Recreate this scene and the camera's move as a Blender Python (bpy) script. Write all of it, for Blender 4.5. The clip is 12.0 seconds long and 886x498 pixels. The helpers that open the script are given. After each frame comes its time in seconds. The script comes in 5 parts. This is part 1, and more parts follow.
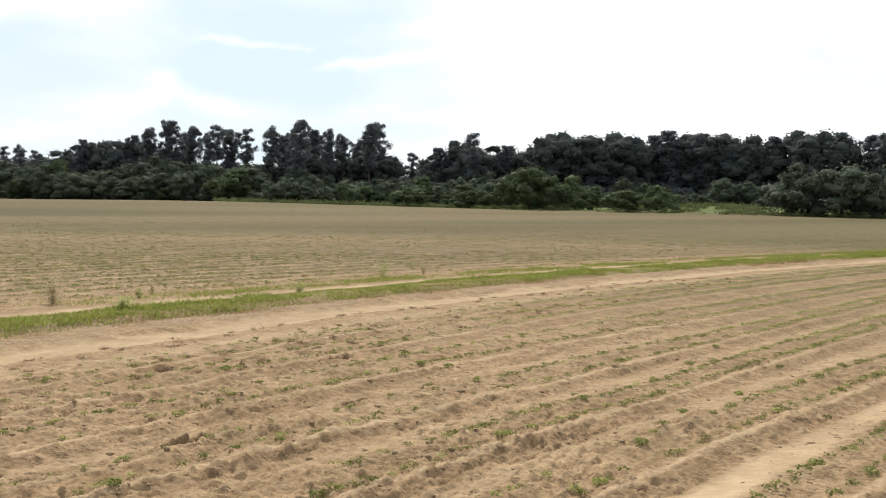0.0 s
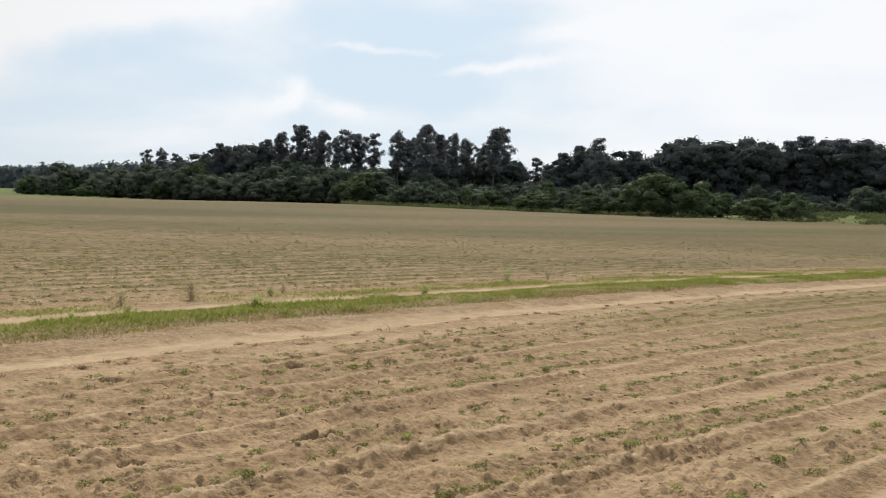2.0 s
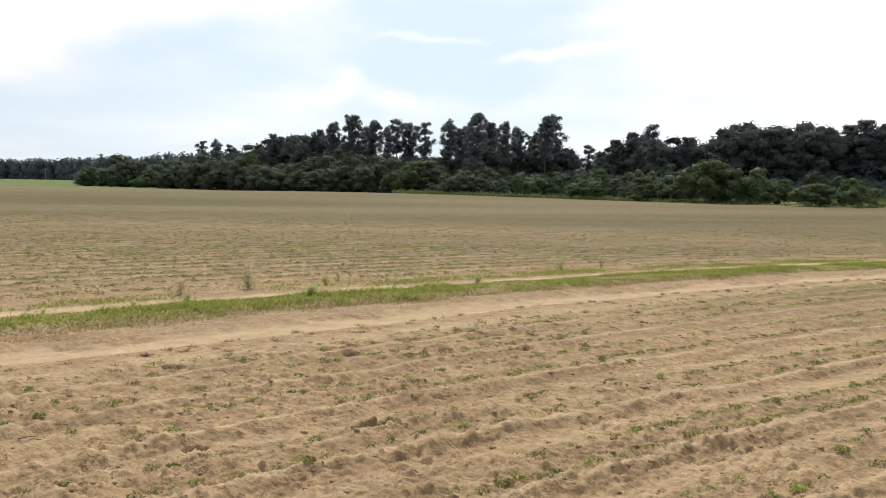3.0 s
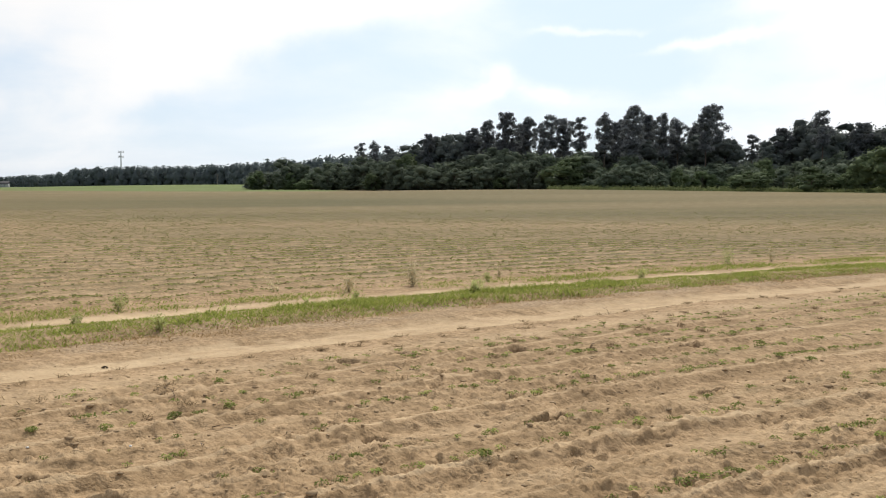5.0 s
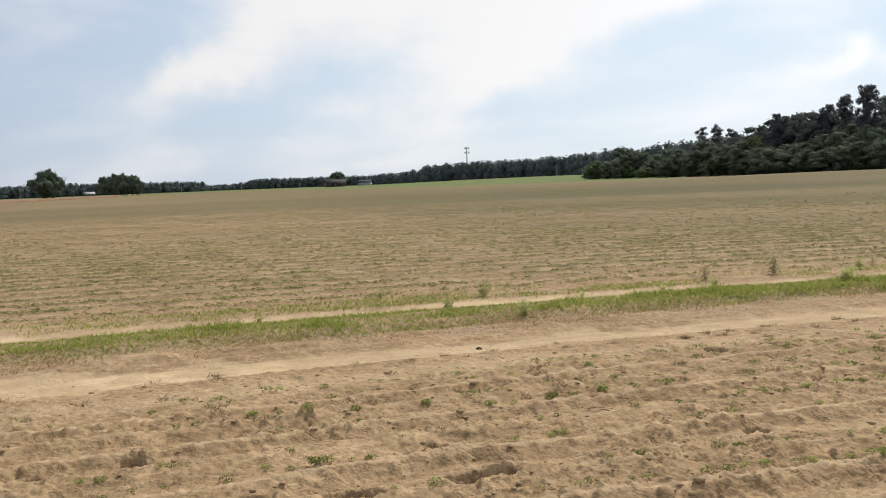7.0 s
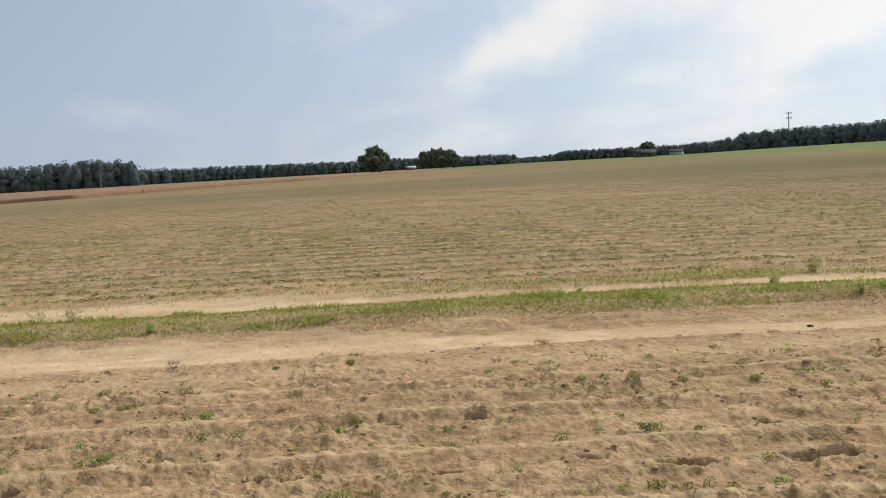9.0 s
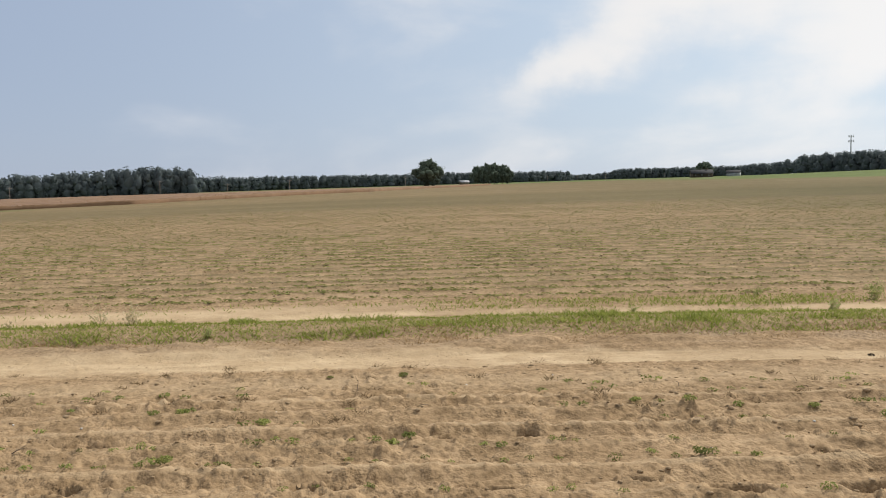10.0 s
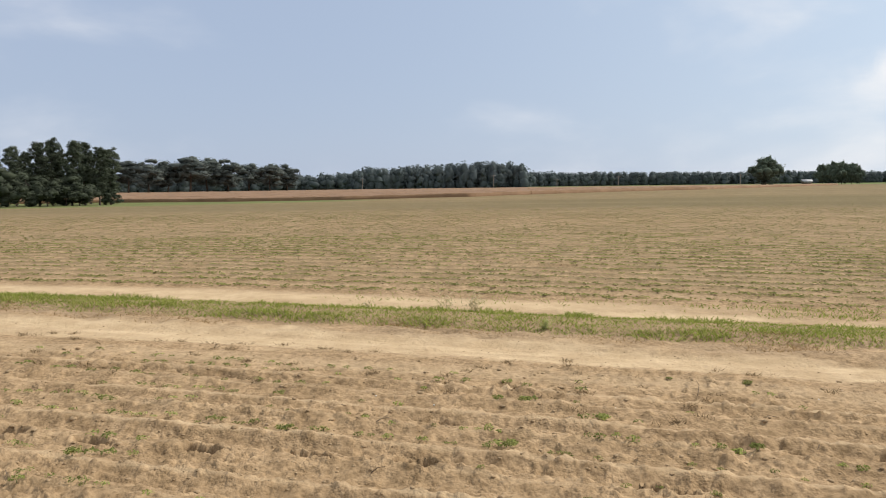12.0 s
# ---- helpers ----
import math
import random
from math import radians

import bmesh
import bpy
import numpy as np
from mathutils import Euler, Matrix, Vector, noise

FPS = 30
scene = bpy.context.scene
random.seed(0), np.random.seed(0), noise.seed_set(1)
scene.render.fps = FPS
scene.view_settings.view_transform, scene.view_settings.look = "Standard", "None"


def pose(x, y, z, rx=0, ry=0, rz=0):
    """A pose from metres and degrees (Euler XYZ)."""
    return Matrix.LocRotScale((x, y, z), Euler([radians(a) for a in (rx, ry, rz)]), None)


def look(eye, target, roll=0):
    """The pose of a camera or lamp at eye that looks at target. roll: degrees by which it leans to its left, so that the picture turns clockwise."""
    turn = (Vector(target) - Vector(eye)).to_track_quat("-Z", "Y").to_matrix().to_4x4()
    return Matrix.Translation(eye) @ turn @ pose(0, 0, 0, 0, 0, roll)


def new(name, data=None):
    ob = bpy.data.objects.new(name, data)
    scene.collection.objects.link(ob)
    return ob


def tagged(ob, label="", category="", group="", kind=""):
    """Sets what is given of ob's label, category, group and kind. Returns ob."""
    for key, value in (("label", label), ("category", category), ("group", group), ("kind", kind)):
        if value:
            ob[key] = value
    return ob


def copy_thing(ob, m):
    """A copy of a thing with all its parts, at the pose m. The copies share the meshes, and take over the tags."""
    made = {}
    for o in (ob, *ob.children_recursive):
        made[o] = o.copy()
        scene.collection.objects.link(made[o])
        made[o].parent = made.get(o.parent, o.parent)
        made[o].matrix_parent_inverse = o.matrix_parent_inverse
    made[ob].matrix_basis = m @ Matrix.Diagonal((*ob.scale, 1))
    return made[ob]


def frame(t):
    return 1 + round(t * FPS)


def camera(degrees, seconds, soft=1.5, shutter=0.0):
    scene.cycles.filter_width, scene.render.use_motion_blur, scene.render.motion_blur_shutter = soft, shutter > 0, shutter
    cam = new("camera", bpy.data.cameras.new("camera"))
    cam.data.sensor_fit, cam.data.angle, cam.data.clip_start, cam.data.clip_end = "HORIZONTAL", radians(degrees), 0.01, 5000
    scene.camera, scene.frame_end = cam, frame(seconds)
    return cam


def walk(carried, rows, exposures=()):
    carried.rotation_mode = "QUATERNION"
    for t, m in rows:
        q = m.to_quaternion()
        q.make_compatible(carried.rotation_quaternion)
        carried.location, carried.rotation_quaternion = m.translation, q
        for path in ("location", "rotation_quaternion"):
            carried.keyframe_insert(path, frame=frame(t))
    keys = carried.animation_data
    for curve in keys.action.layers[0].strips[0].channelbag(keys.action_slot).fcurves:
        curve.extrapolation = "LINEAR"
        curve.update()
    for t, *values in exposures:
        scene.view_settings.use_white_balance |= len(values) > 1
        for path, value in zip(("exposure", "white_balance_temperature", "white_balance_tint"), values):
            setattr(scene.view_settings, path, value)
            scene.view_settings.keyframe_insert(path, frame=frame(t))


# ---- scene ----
# ---------------------------------------------------------------- camera
cam = camera(51.3, 12.0, soft=1.0)
# seconds, eye, yaw to the left of +y, pitch up, roll
PATH = [
    (0, (0.004, -0.001, 1.810), 0.05, -2.61, 1.26),
    (0.5, (0.007, 0.003, 1.803), 3.25, -2.04, 1.59),
    (1, (-0.007, 0.001, 1.806), 4.69, -1.99, 1.89),
    (1.5, (-0.024, 0.014, 1.799), 6.28, -2.16, 2.15),
    (2, (-0.046, 0.022, 1.799), 7.66, -2.53, 2.00),
    (2.5, (-0.068, 0.016, 1.797), 9.24, -3.10, 1.77),
    (4.5, (-0.149, -0.036, 1.797), 17.14, -3.61, 0.75),
    (5, (-0.187, -0.051, 1.785), 20.45, -3.67, 0.24),
    (5.5, (-0.219, -0.084, 1.792), 23.92, -3.25, -0.09),
    (6, (-0.280, -0.162, 1.774), 28.38, -3.08, -0.04),
    (6.5, (-0.348, -0.203, 1.772), 35.03, -3.82, -0.71),
    (7, (-0.375, -0.246, 1.768), 41.28, -4.06, -1.76),
    (7.5, (-0.373, -0.317, 1.771), 46.17, -3.69, -1.52),
    (9.5, (-0.280, -0.555, 1.805), 62.62, -4.99, -2.59),
    (10, (-0.279, -0.578, 1.808), 63.49, -4.09, -1.28),
    (10.5, (-0.288, -0.606, 1.807), 68.31, -5.28, -0.89),
    (11, (-0.285, -0.644, 1.820), 73.54, -6.30, -0.58),
    (11.5, (-0.299, -0.698, 1.838), 78.31, -4.99, 0.40),
    (12, (-0.301, -0.739, 1.816), 83.55, -4.08, -0.23),
]


def hand_held(eye, yaw, pitch, roll):
    y, p = radians(yaw), radians(pitch)
    ahead = Vector((-math.sin(y) * math.cos(p), math.cos(y) * math.cos(p), math.sin(p)))
    return look(eye, Vector(eye) + ahead, roll)


walk(cam, [(t, hand_held(eye, yaw, pitch, roll)) for t, eye, yaw, pitch, roll in PATH],
     exposures=[(0.0, 0.09), (0.5, 0.03), (1.5, -0.13), (2.0, -0.15), (2.5, -0.02), (4.5, 0.08), (5.5, 0.01), (6.5, -0.06), (7.5, -0.05), (9.5, -0.1), (11.0, -0.05), (12.0, 0.08)])

# ---------------------------------------------------------------- sky and sun
SUN_AZ, SUN_EL = 12.0, 44.0          # degrees, azimuth to the left of +y
EYE = 1.8


def nodes_of(tree):
    tree.nodes.clear()

    def add(kind, **inputs):
        n = tree.nodes.new(kind)
        for key, value in inputs.items():
            n.inputs[key.replace("_", " ")].default_value = value
        return n

    return add, tree.links.new


world = bpy.data.worlds.new("sky")
scene.world = world
world.use_nodes = True
add, link = nodes_of(world.node_tree)
sky = add("ShaderNodeTexSky")
sky.sky_type, sky.sun_disc = "NISHITA", False
sky.sun_elevation, sky.sun_rotation = radians(SUN_EL), radians(-SUN_AZ)
sky.air_density, sky.dust_density, sky.ozone_density = 1.0, 0.6, 1.0
coord = add("ShaderNodeTexCoord")
split = add("ShaderNodeSeparateXYZ")
link(coord.outputs["Generated"], split.inputs[0])


def math_node(op, a, b=None, clamp=False):
    n = add("ShaderNodeMath")
    n.operation, n.use_clamp = op, clamp
    for i, v in enumerate((a, b)):
        if v is None:
            continue
        if isinstance(v, (int, float)):
            n.inputs[i].default_value = v
        else:
            link(v, n.inputs[i])
    return n.outputs[0]


# a thin cloud deck seen in perspective: the direction divided by its height
lift = math_node("ADD", math_node("MAXIMUM", split.outputs[2], 0.0), 0.2)
flat = add("ShaderNodeCombineXYZ")
link(math_node("DIVIDE", split.outputs[0], lift), flat.inputs[0])
link(math_node("DIVIDE", split.outputs[1], lift), flat.inputs[1])
turn = add("ShaderNodeMapping")
turn.inputs["Rotation"].default_value = (0, 0, radians(24))
turn.inputs["Scale"].default_value = (0.5, 1.0, 1.0)
turn.inputs["Location"].default_value = (1.35, 0.55, 0)
link(flat.outputs[0], turn.inputs[0])
streaks = add("ShaderNodeTexNoise", Scale=0.62, Detail=5.0, Roughness=0.45, Distortion=0.6)
link(turn.outputs[0], streaks.inputs[0])
puffs = add("ShaderNodeTexNoise", Scale=4.6, Detail=6.0, Roughness=0.5, Distortion=0.25)
stretch = add("ShaderNodeMapping")
stretch.inputs["Scale"].default_value = (1.0, 1.0, 2.6)
link(coord.outputs["Generated"], stretch.inputs[0])
link(stretch.outputs[0], puffs.inputs[0])
# the cloud thickens towards the sun's side of the sky
az = radians(SUN_AZ)
side = math_node("ADD", math_node("MULTIPLY", split.outputs[0], -math.sin(radians(-32))),
                 math_node("MULTIPLY", split.outputs[1], math.cos(radians(-32))))
veil = add("ShaderNodeMapRange")
veil.interpolation_type = "SMOOTHSTEP"
link(side, veil.inputs["Value"])
for key, value in (("From Min", -0.66), ("From Max", 0.72), ("To Min", 0.0), ("To Max", 1.0)):
    veil.inputs[key].default_value = value
amount = math_node("ADD", math_node("MULTIPLY", streaks.outputs[0], 0.7),
                   math_node("MULTIPLY", puffs.outputs[0], 0.72))
glare = add("ShaderNodeMapRange")
glare.interpolation_type = "SMOOTHSTEP"
link(side, glare.inputs["Value"])
for key, value in (("From Min", 0.76), ("From Max", 0.97), ("To Min", 0.0), ("To Max", 0.2)):
    glare.inputs[key].default_value = value
toward_bank = add("ShaderNodeVectorMath")
toward_bank.operation = "DOT_PRODUCT"
link(coord.outputs["Generated"], toward_bank.inputs[0])
toward_bank.inputs[1].default_value = (-math.sin(radians(55)) * math.cos(radians(16)), math.cos(radians(55)) * math.cos(radians(16)), math.sin(radians(16)))
bank = add("ShaderNodeMapRange")
bank.interpolation_type = "SMOOTHSTEP"
link(toward_bank.outputs["Value"], bank.inputs["Value"])
for key, value in (("From Min", 0.84), ("From Max", 0.995), ("To Min", 0.0), ("To Max", 0.12)):
    bank.inputs[key].default_value = value
amount = math_node("ADD", math_node("ADD", amount, math_node("ADD", glare.outputs[0], bank.outputs[0])), math_node("MULTIPLY", veil.outputs[0], 0.2))
# single streaks, puffs and clear gaps: azimuth, elevation, half length, half width, rise to the right, amount
CLOUDS = [(51.5, 9.0, 8.0, 2.0, 27, 0.24), (57.0, 6.8, 2.6, 1.3, 25, 0.2), (37.0, 7.3, 9.5, 1.7, 27, 0.24), (34.0, 11.5, 9.0, 1.2, 14, 0.2),
          (16.7, 7.0, 1.0, 0.75, 0, 0.22), (17.2, 6.0, 2.3, 0.6, 8, 0.22), (13.6, 5.7, 1.2, 0.6, 0, 0.22), (11.7, 9.55, 2.4, 0.26, 5, 0.24),
          (5.2, 8.85, 4.4, 0.4, 8, 0.24), (-2.5, 11.3, 6.5, 0.55, 7, 0.2), (23.5, 11.6, 8.0, 1.1, 14, 0.2), (10.0, 8.6, 8.5, 2.6, 8, -0.11), (-12.5, 11.6, 2.6, 0.7, 10, -0.1),
          (50.5, 4.5, 5.5, 1.5, 15, -0.06), (60.0, 2.6, 9.0, 2.0, 8, -0.13), (71.0, 5.0, 4.0, 1.6, 10, -0.05), (41.5, 9.5, 7.0, 0.9, 27, -0.1), (8.0, 6.7, 3.0, 1.2, 5, -0.16), (26.0, 4.8, 9.0, 1.8, 4, -0.06)]
warp = add("ShaderNodeTexNoise", Scale=9.0, Detail=5.0, Roughness=0.6)
link(coord.outputs["Generated"], warp.inputs[0])
shake = math_node("MULTIPLY", math_node("SUBTRACT", warp.outputs[0], 0.5), 7.0)
sky_az = math_node("ADD", math_node("MULTIPLY", math_node("ARCTAN2", math_node("MULTIPLY", split.outputs[0], -1.0), split.outputs[1]), 57.2958), shake)
sky_el = math_node("ADD", math_node("MULTIPLY", math_node("ARCSINE", split.outputs[2]), 57.2958), math_node("MULTIPLY", shake, 0.28))
for c_az, c_el, c_long, c_wide, c_tilt, c_amount in CLOUDS:
    ct, st = math.cos(radians(c_tilt)), math.sin(radians(c_tilt))
    da, de = math_node("SUBTRACT", sky_az, c_az), math_node("SUBTRACT", sky_el, c_el)
    along_c = math_node("ADD", math_node("MULTIPLY", da, -ct / c_long), math_node("MULTIPLY", de, st / c_long))
    across_c = math_node("ADD", math_node("MULTIPLY", da, st / c_wide), math_node("MULTIPLY", de, ct / c_wide))
    far_off = math_node("ADD", math_node("MULTIPLY", along_c, along_c), math_node("MULTIPLY", across_c, across_c))
    amount = math_node("ADD", amount, math_node("MULTIPLY", math_node("POWER", 2.718, math_node("MULTIPLY", far_off, -1.0)), c_amount))
cover = add("ShaderNodeMapRange")
cover.interpolation_type = "SMOOTHSTEP"
link(amount, cover.inputs["Value"])
for key, value in (("From Min", 0.78), ("From Max", 1.15), ("To Min", 0.0), ("To Max", 0.86)):
    cover.inputs[key].default_value = value


def mix_colour(fac, a, b):
    n = add("ShaderNodeMix")
    n.data_type = "RGBA"
    for key, v in (("Factor", fac), ("A", a), ("B", b)):
        if isinstance(v, (int, float)):
            n.inputs[key].default_value = v
        elif isinstance(v, tuple):
            n.inputs[key].default_value = (*v, 1)
        else:
            link(v, n.inputs[key])
    return n.outputs["Result"]


# thin high haze over the clear sky, brighter on the sun's side, and clouds in it
haze = mix_colour(veil.outputs[0], (5.1, 6.2, 8.3), (9.9, 11.7, 13.3))
low = math_node("POWER", math_node("SUBTRACT", 1.0, math_node("MAXIMUM", split.outputs[2], 0.0)), 9.0)
low = math_node("MULTIPLY", low, 0.6)
haze = mix_colour(low, haze, mix_colour(veil.outputs[0], (5.9, 6.9, 8.8), (9.8, 10.8, 12.0)))
# unseen veil of cloud added overhead, whitening and raising the fill light
over = add("ShaderNodeMapRange")
over.interpolation_type = "SMOOTHSTEP"
link(split.outputs[2], over.inputs["Value"])
for key, value in (("From Min", 0.24), ("From Max", 0.6), ("To Min", 0.0), ("To Max", 0.9)):
    over.inputs[key].default_value = value
haze = mix_colour(over.outputs[0], haze, (9.4, 9.3, 9.2))
hazy = mix_colour(0.85, sky.outputs[0], haze)
cloud = mix_colour(veil.outputs[0], (9.8, 10.0, 10.6), (13.6, 13.6, 13.8))
cloud = mix_colour(math_node("MULTIPLY", bank.outputs[0], 5.0), cloud, (12.6, 11.9, 11.1))
whole_sky = mix_colour(cover.outputs[0], hazy, cloud)
back = add("ShaderNodeBackground", Strength=0.08)
link(whole_sky, back.inputs[0])
link(back.outputs[0], add("ShaderNodeOutputWorld").inputs[0])

sun = new("sun", bpy.data.lights.new("sun", "SUN"))
sun.data.energy, sun.data.angle, sun.data.color = 3.8, radians(1.2), (1.0, 0.94, 0.85)
ce = math.cos(radians(SUN_EL))
toward = Vector((-math.sin(az) * ce, math.cos(az) * ce, math.sin(radians(SUN_EL))))
sun.matrix_world = look(toward * 50, (0, 0, 0))

# ---------------------------------------------------------------- materials


def material(name):
    m = bpy.data.materials.new(name)
    m.use_nodes = True
    return m


def noise_ramp(add, link, coords, scale, dark, light, detail=4.0, low=0.35, high=0.65):
    n = add("ShaderNodeTexNoise", Scale=scale, Detail=detail, Roughness=0.6)
    link(coords, n.inputs["Vector"])
    r = add("ShaderNodeValToRGB")
    r.color_ramp.elements[0].position, r.color_ramp.elements[1].position = low, high
    r.color_ramp.elements[0].color, r.color_ramp.elements[1].color = (*dark, 1), (*light, 1)
    link(n.outputs[0], r.inputs[0])
    return r.outputs[0]


def blend(add, link, fac, a, b, mode="MIX"):
    m = add("ShaderNodeMix")
    m.data_type, m.blend_type = "RGBA", mode
    for key, v in (("Factor", fac), ("A", a), ("B", b)):
        if isinstance(v, (int, float)):
            m.inputs[key].default_value = v
        elif isinstance(v, tuple):
            m.inputs[key].default_value = (*v, 1)
        else:
            link(v, m.inputs[key])
    return m.outputs["Result"]


def finish(add, link, colour, rough, bump=None, strength=0.5, distance=0.01, metal=0.0, spec=0.3):
    p = add("ShaderNodeBsdfPrincipled", Roughness=rough, Metallic=metal, Specular_IOR_Level=spec)
    if isinstance(colour, tuple):
        p.inputs["Base Color"].default_value = (*colour, 1)
    else:
        link(colour, p.inputs["Base Color"])
    if bump is not None:
        b = add("ShaderNodeBump", Strength=strength, Distance=distance)
        link(bump, b.inputs["Height"])
        link(b.outputs[0], p.inputs["Normal"])
    link(p.outputs[0], add("ShaderNodeOutputMaterial").inputs[0])
    return p


def soil_material():
    m = material("field_soil")
    add, link = nodes_of(m.node_tree)
    pos = add("ShaderNodeNewGeometry").outputs["Position"]

    def attr(name):
        a = add("ShaderNodeAttribute")
        a.attribute_name = name
        return a.outputs["Fac"]

    soil = noise_ramp(add, link, pos, 0.9, (0.305, 0.212, 0.122), (0.396, 0.281, 0.168), 6.0)
    fine = noise_ramp(add, link, pos, 15.0, (0.78, 0.765, 0.74), (1.08, 1.08, 1.07), 8.0, 0.4, 0.6)
    soil = blend(add, link, 1.0, soil, fine, "MULTIPLY")
    # small shadows of crumbs, painted as scattered dark specks
    crumb_shade = noise_ramp(add, link, pos, 30.0, (0.62, 0.59, 0.55), (1.0, 1.0, 1.0), 3.0, 0.30, 0.44)
    soil = blend(add, link, 0.7, soil, crumb_shade, "MULTIPLY")
    blotch = noise_ramp(add, link, pos, 4.5, (0.74, 0.72, 0.69), (1.08, 1.08, 1.08), 4.0, 0.38, 0.6)
    soil = blend(add, link, 0.8, soil, blotch, "MULTIPLY")
    sand = noise_ramp(add, link, pos, 2.5, (0.455, 0.338, 0.205), (0.565, 0.433, 0.277), 5.0)
    c = blend(add, link, attr("sand"), soil, sand)
    # damp or organic darker patches, and painted shade in pits and on banks
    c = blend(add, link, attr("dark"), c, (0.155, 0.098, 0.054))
    litter = noise_ramp(add, link, pos, 22.0, (0.19, 0.135, 0.085), (0.41, 0.30, 0.185), 5.0)
    c = blend(add, link, attr("litter"), c, litter)
    # crop cover where single plants can no longer be told apart: rows of green with paler furrows between them
    def calc(op, a, b):
        n = add("ShaderNodeMath")
        n.operation = op
        for k, q in enumerate((a, b)):
            if isinstance(q, (int, float)):
                n.inputs[k].default_value = q
            else:
                link(q, n.inputs[k])
        return n.outputs[0]

    xyz = add("ShaderNodeSeparateXYZ")
    link(pos, xyz.inputs[0])
    along = calc("ADD", calc("MULTIPLY", xyz.outputs[0], math.cos(radians(62.5))), calc("MULTIPLY", xyz.outputs[1], math.sin(radians(62.5))))
    across = calc("ADD", calc("MULTIPLY", xyz.outputs[0], -math.sin(radians(62.5))), calc("MULTIPLY", xyz.outputs[1], math.cos(radians(62.5))))
    bent = calc("MULTIPLY", calc("MULTIPLY", along, along), 0.0049)
    count = calc("DIVIDE", calc("SUBTRACT", calc("ADD", across, bent), 5.05), 0.945)
    ridge = calc("ABSOLUTE", calc("SUBTRACT", calc("FRACT", count, 0.0), 0.5), 0.0)
    rows = add("ShaderNodeMapRange")
    link(ridge, rows.inputs["Value"])
    for key, value in (("From Min", 0.06), ("From Max", 0.36), ("To Min", 0.28), ("To Max", 1.0)):
        rows.inputs[key].default_value = value
    wide = add("ShaderNodeCombineXYZ")
    link(calc("MULTIPLY", along, 0.16), wide.inputs[0])
    link(calc("ADD", across, bent), wide.inputs[1])
    crop = noise_ramp(add, link, wide.outputs[0], 0.16, (0.076, 0.072, 0.031), (0.11, 0.101, 0.045), 6.0)
    tufts = add("ShaderNodeCombineXYZ")
    link(calc("MULTIPLY", along, 0.45), tufts.inputs[0])
    link(calc("ADD", across, bent), tufts.inputs[1])
    patch = noise_ramp(add, link, tufts.outputs[0], 4.2, (0.2, 0.2, 0.2), (1.0, 1.0, 1.0), 5.0, 0.4, 0.54)
    joined = add("ShaderNodeMix")
    link(attr("merge"), joined.inputs["Factor"])
    link(rows.outputs[0], joined.inputs["A"])
    joined.inputs["B"].default_value = 0.95
    patch = calc("MAXIMUM", patch, calc("MULTIPLY", attr("merge"), 0.93))
    cover = calc("MULTIPLY", calc("MULTIPLY", attr("crop"), joined.outputs[0]), patch)
    c = blend(add, link, cover, c, crop)
    c = blend(add, link, attr("green"), c, crop)
    meadow = noise_ramp(add, link, pos, 0.25, (0.095, 0.13, 0.04), (0.155, 0.185, 0.066), 5.0)
    c = blend(add, link, attr("meadow"), c, meadow)
    # crumbs and small clods
    stir = add("ShaderNodeTexNoise", Scale=9.0, Detail=3.0)
    link(pos, stir.inputs["Vector"])
    shifted = blend(add, link, 0.03, pos, stir.outputs["Color"], "ADD")
    domes = []
    for scale in (15.0, 44.0):
        cells = add("ShaderNodeTexVoronoi", Scale=scale)
        link(shifted, cells.inputs["Vector"])
        domes.append(cells.outputs["Distance"])
    n1 = add("ShaderNodeTexNoise", Scale=13.0, Detail=4.0, Roughness=0.55)
    link(pos, n1.inputs["Vector"])
    height = calc("SUBTRACT", calc("MULTIPLY", n1.outputs[0], 1.5), calc("ADD", calc("MULTIPLY", domes[0], 0.55), calc("MULTIPLY", domes[1], 0.4)))
    broken = noise_ramp(add, link, pos, 3.2, (0.38, 0.38, 0.38), (1.0, 1.0, 1.0), 5.0, 0.4, 0.62)
    height = calc("MULTIPLY", height, broken)
    height = calc("MULTIPLY", height, calc("SUBTRACT", 1.0, calc("MULTIPLY", attr("sand"), 0.35)))
    finish(add, link, c, 0.95, height, 0.75, 0.024, spec=0.1)
    return m


def leaf_material(name, dark, light, glow=0.35, rough=0.6, vary=0.35):
    m = material(name)
    add, link = nodes_of(m.node_tree)
    island = add("ShaderNodeNewGeometry").outputs["Random Per Island"]
    whole = add("ShaderNodeObjectInfo").outputs["Random"]
    c = blend(add, link, island, dark, light)
    tone = add("ShaderNodeMapRange")
    link(whole, tone.inputs["Value"])
    tone.inputs["To Min"].default_value, tone.inputs["To Max"].default_value = 1 - vary, 1 + vary
    hsv = add("ShaderNodeHueSaturation")
    link(c, hsv.inputs["Color"])
    link(tone.outputs[0], hsv.inputs["Value"])
    p = add("ShaderNodeBsdfPrincipled", Roughness=rough + 0.2, Specular_IOR_Level=0.06)
    link(hsv.outputs[0], p.inputs["Base Color"])
    t = add("ShaderNodeBsdfTranslucent")
    link(hsv.outputs[0], t.inputs[0])
    mix = add("ShaderNodeMixShader", Fac=glow)
    link(p.outputs[0], mix.inputs[1])
    link(t.outputs[0], mix.inputs[2])
    link(mix.outputs[0], add("ShaderNodeOutputMaterial").inputs[0])
    return m


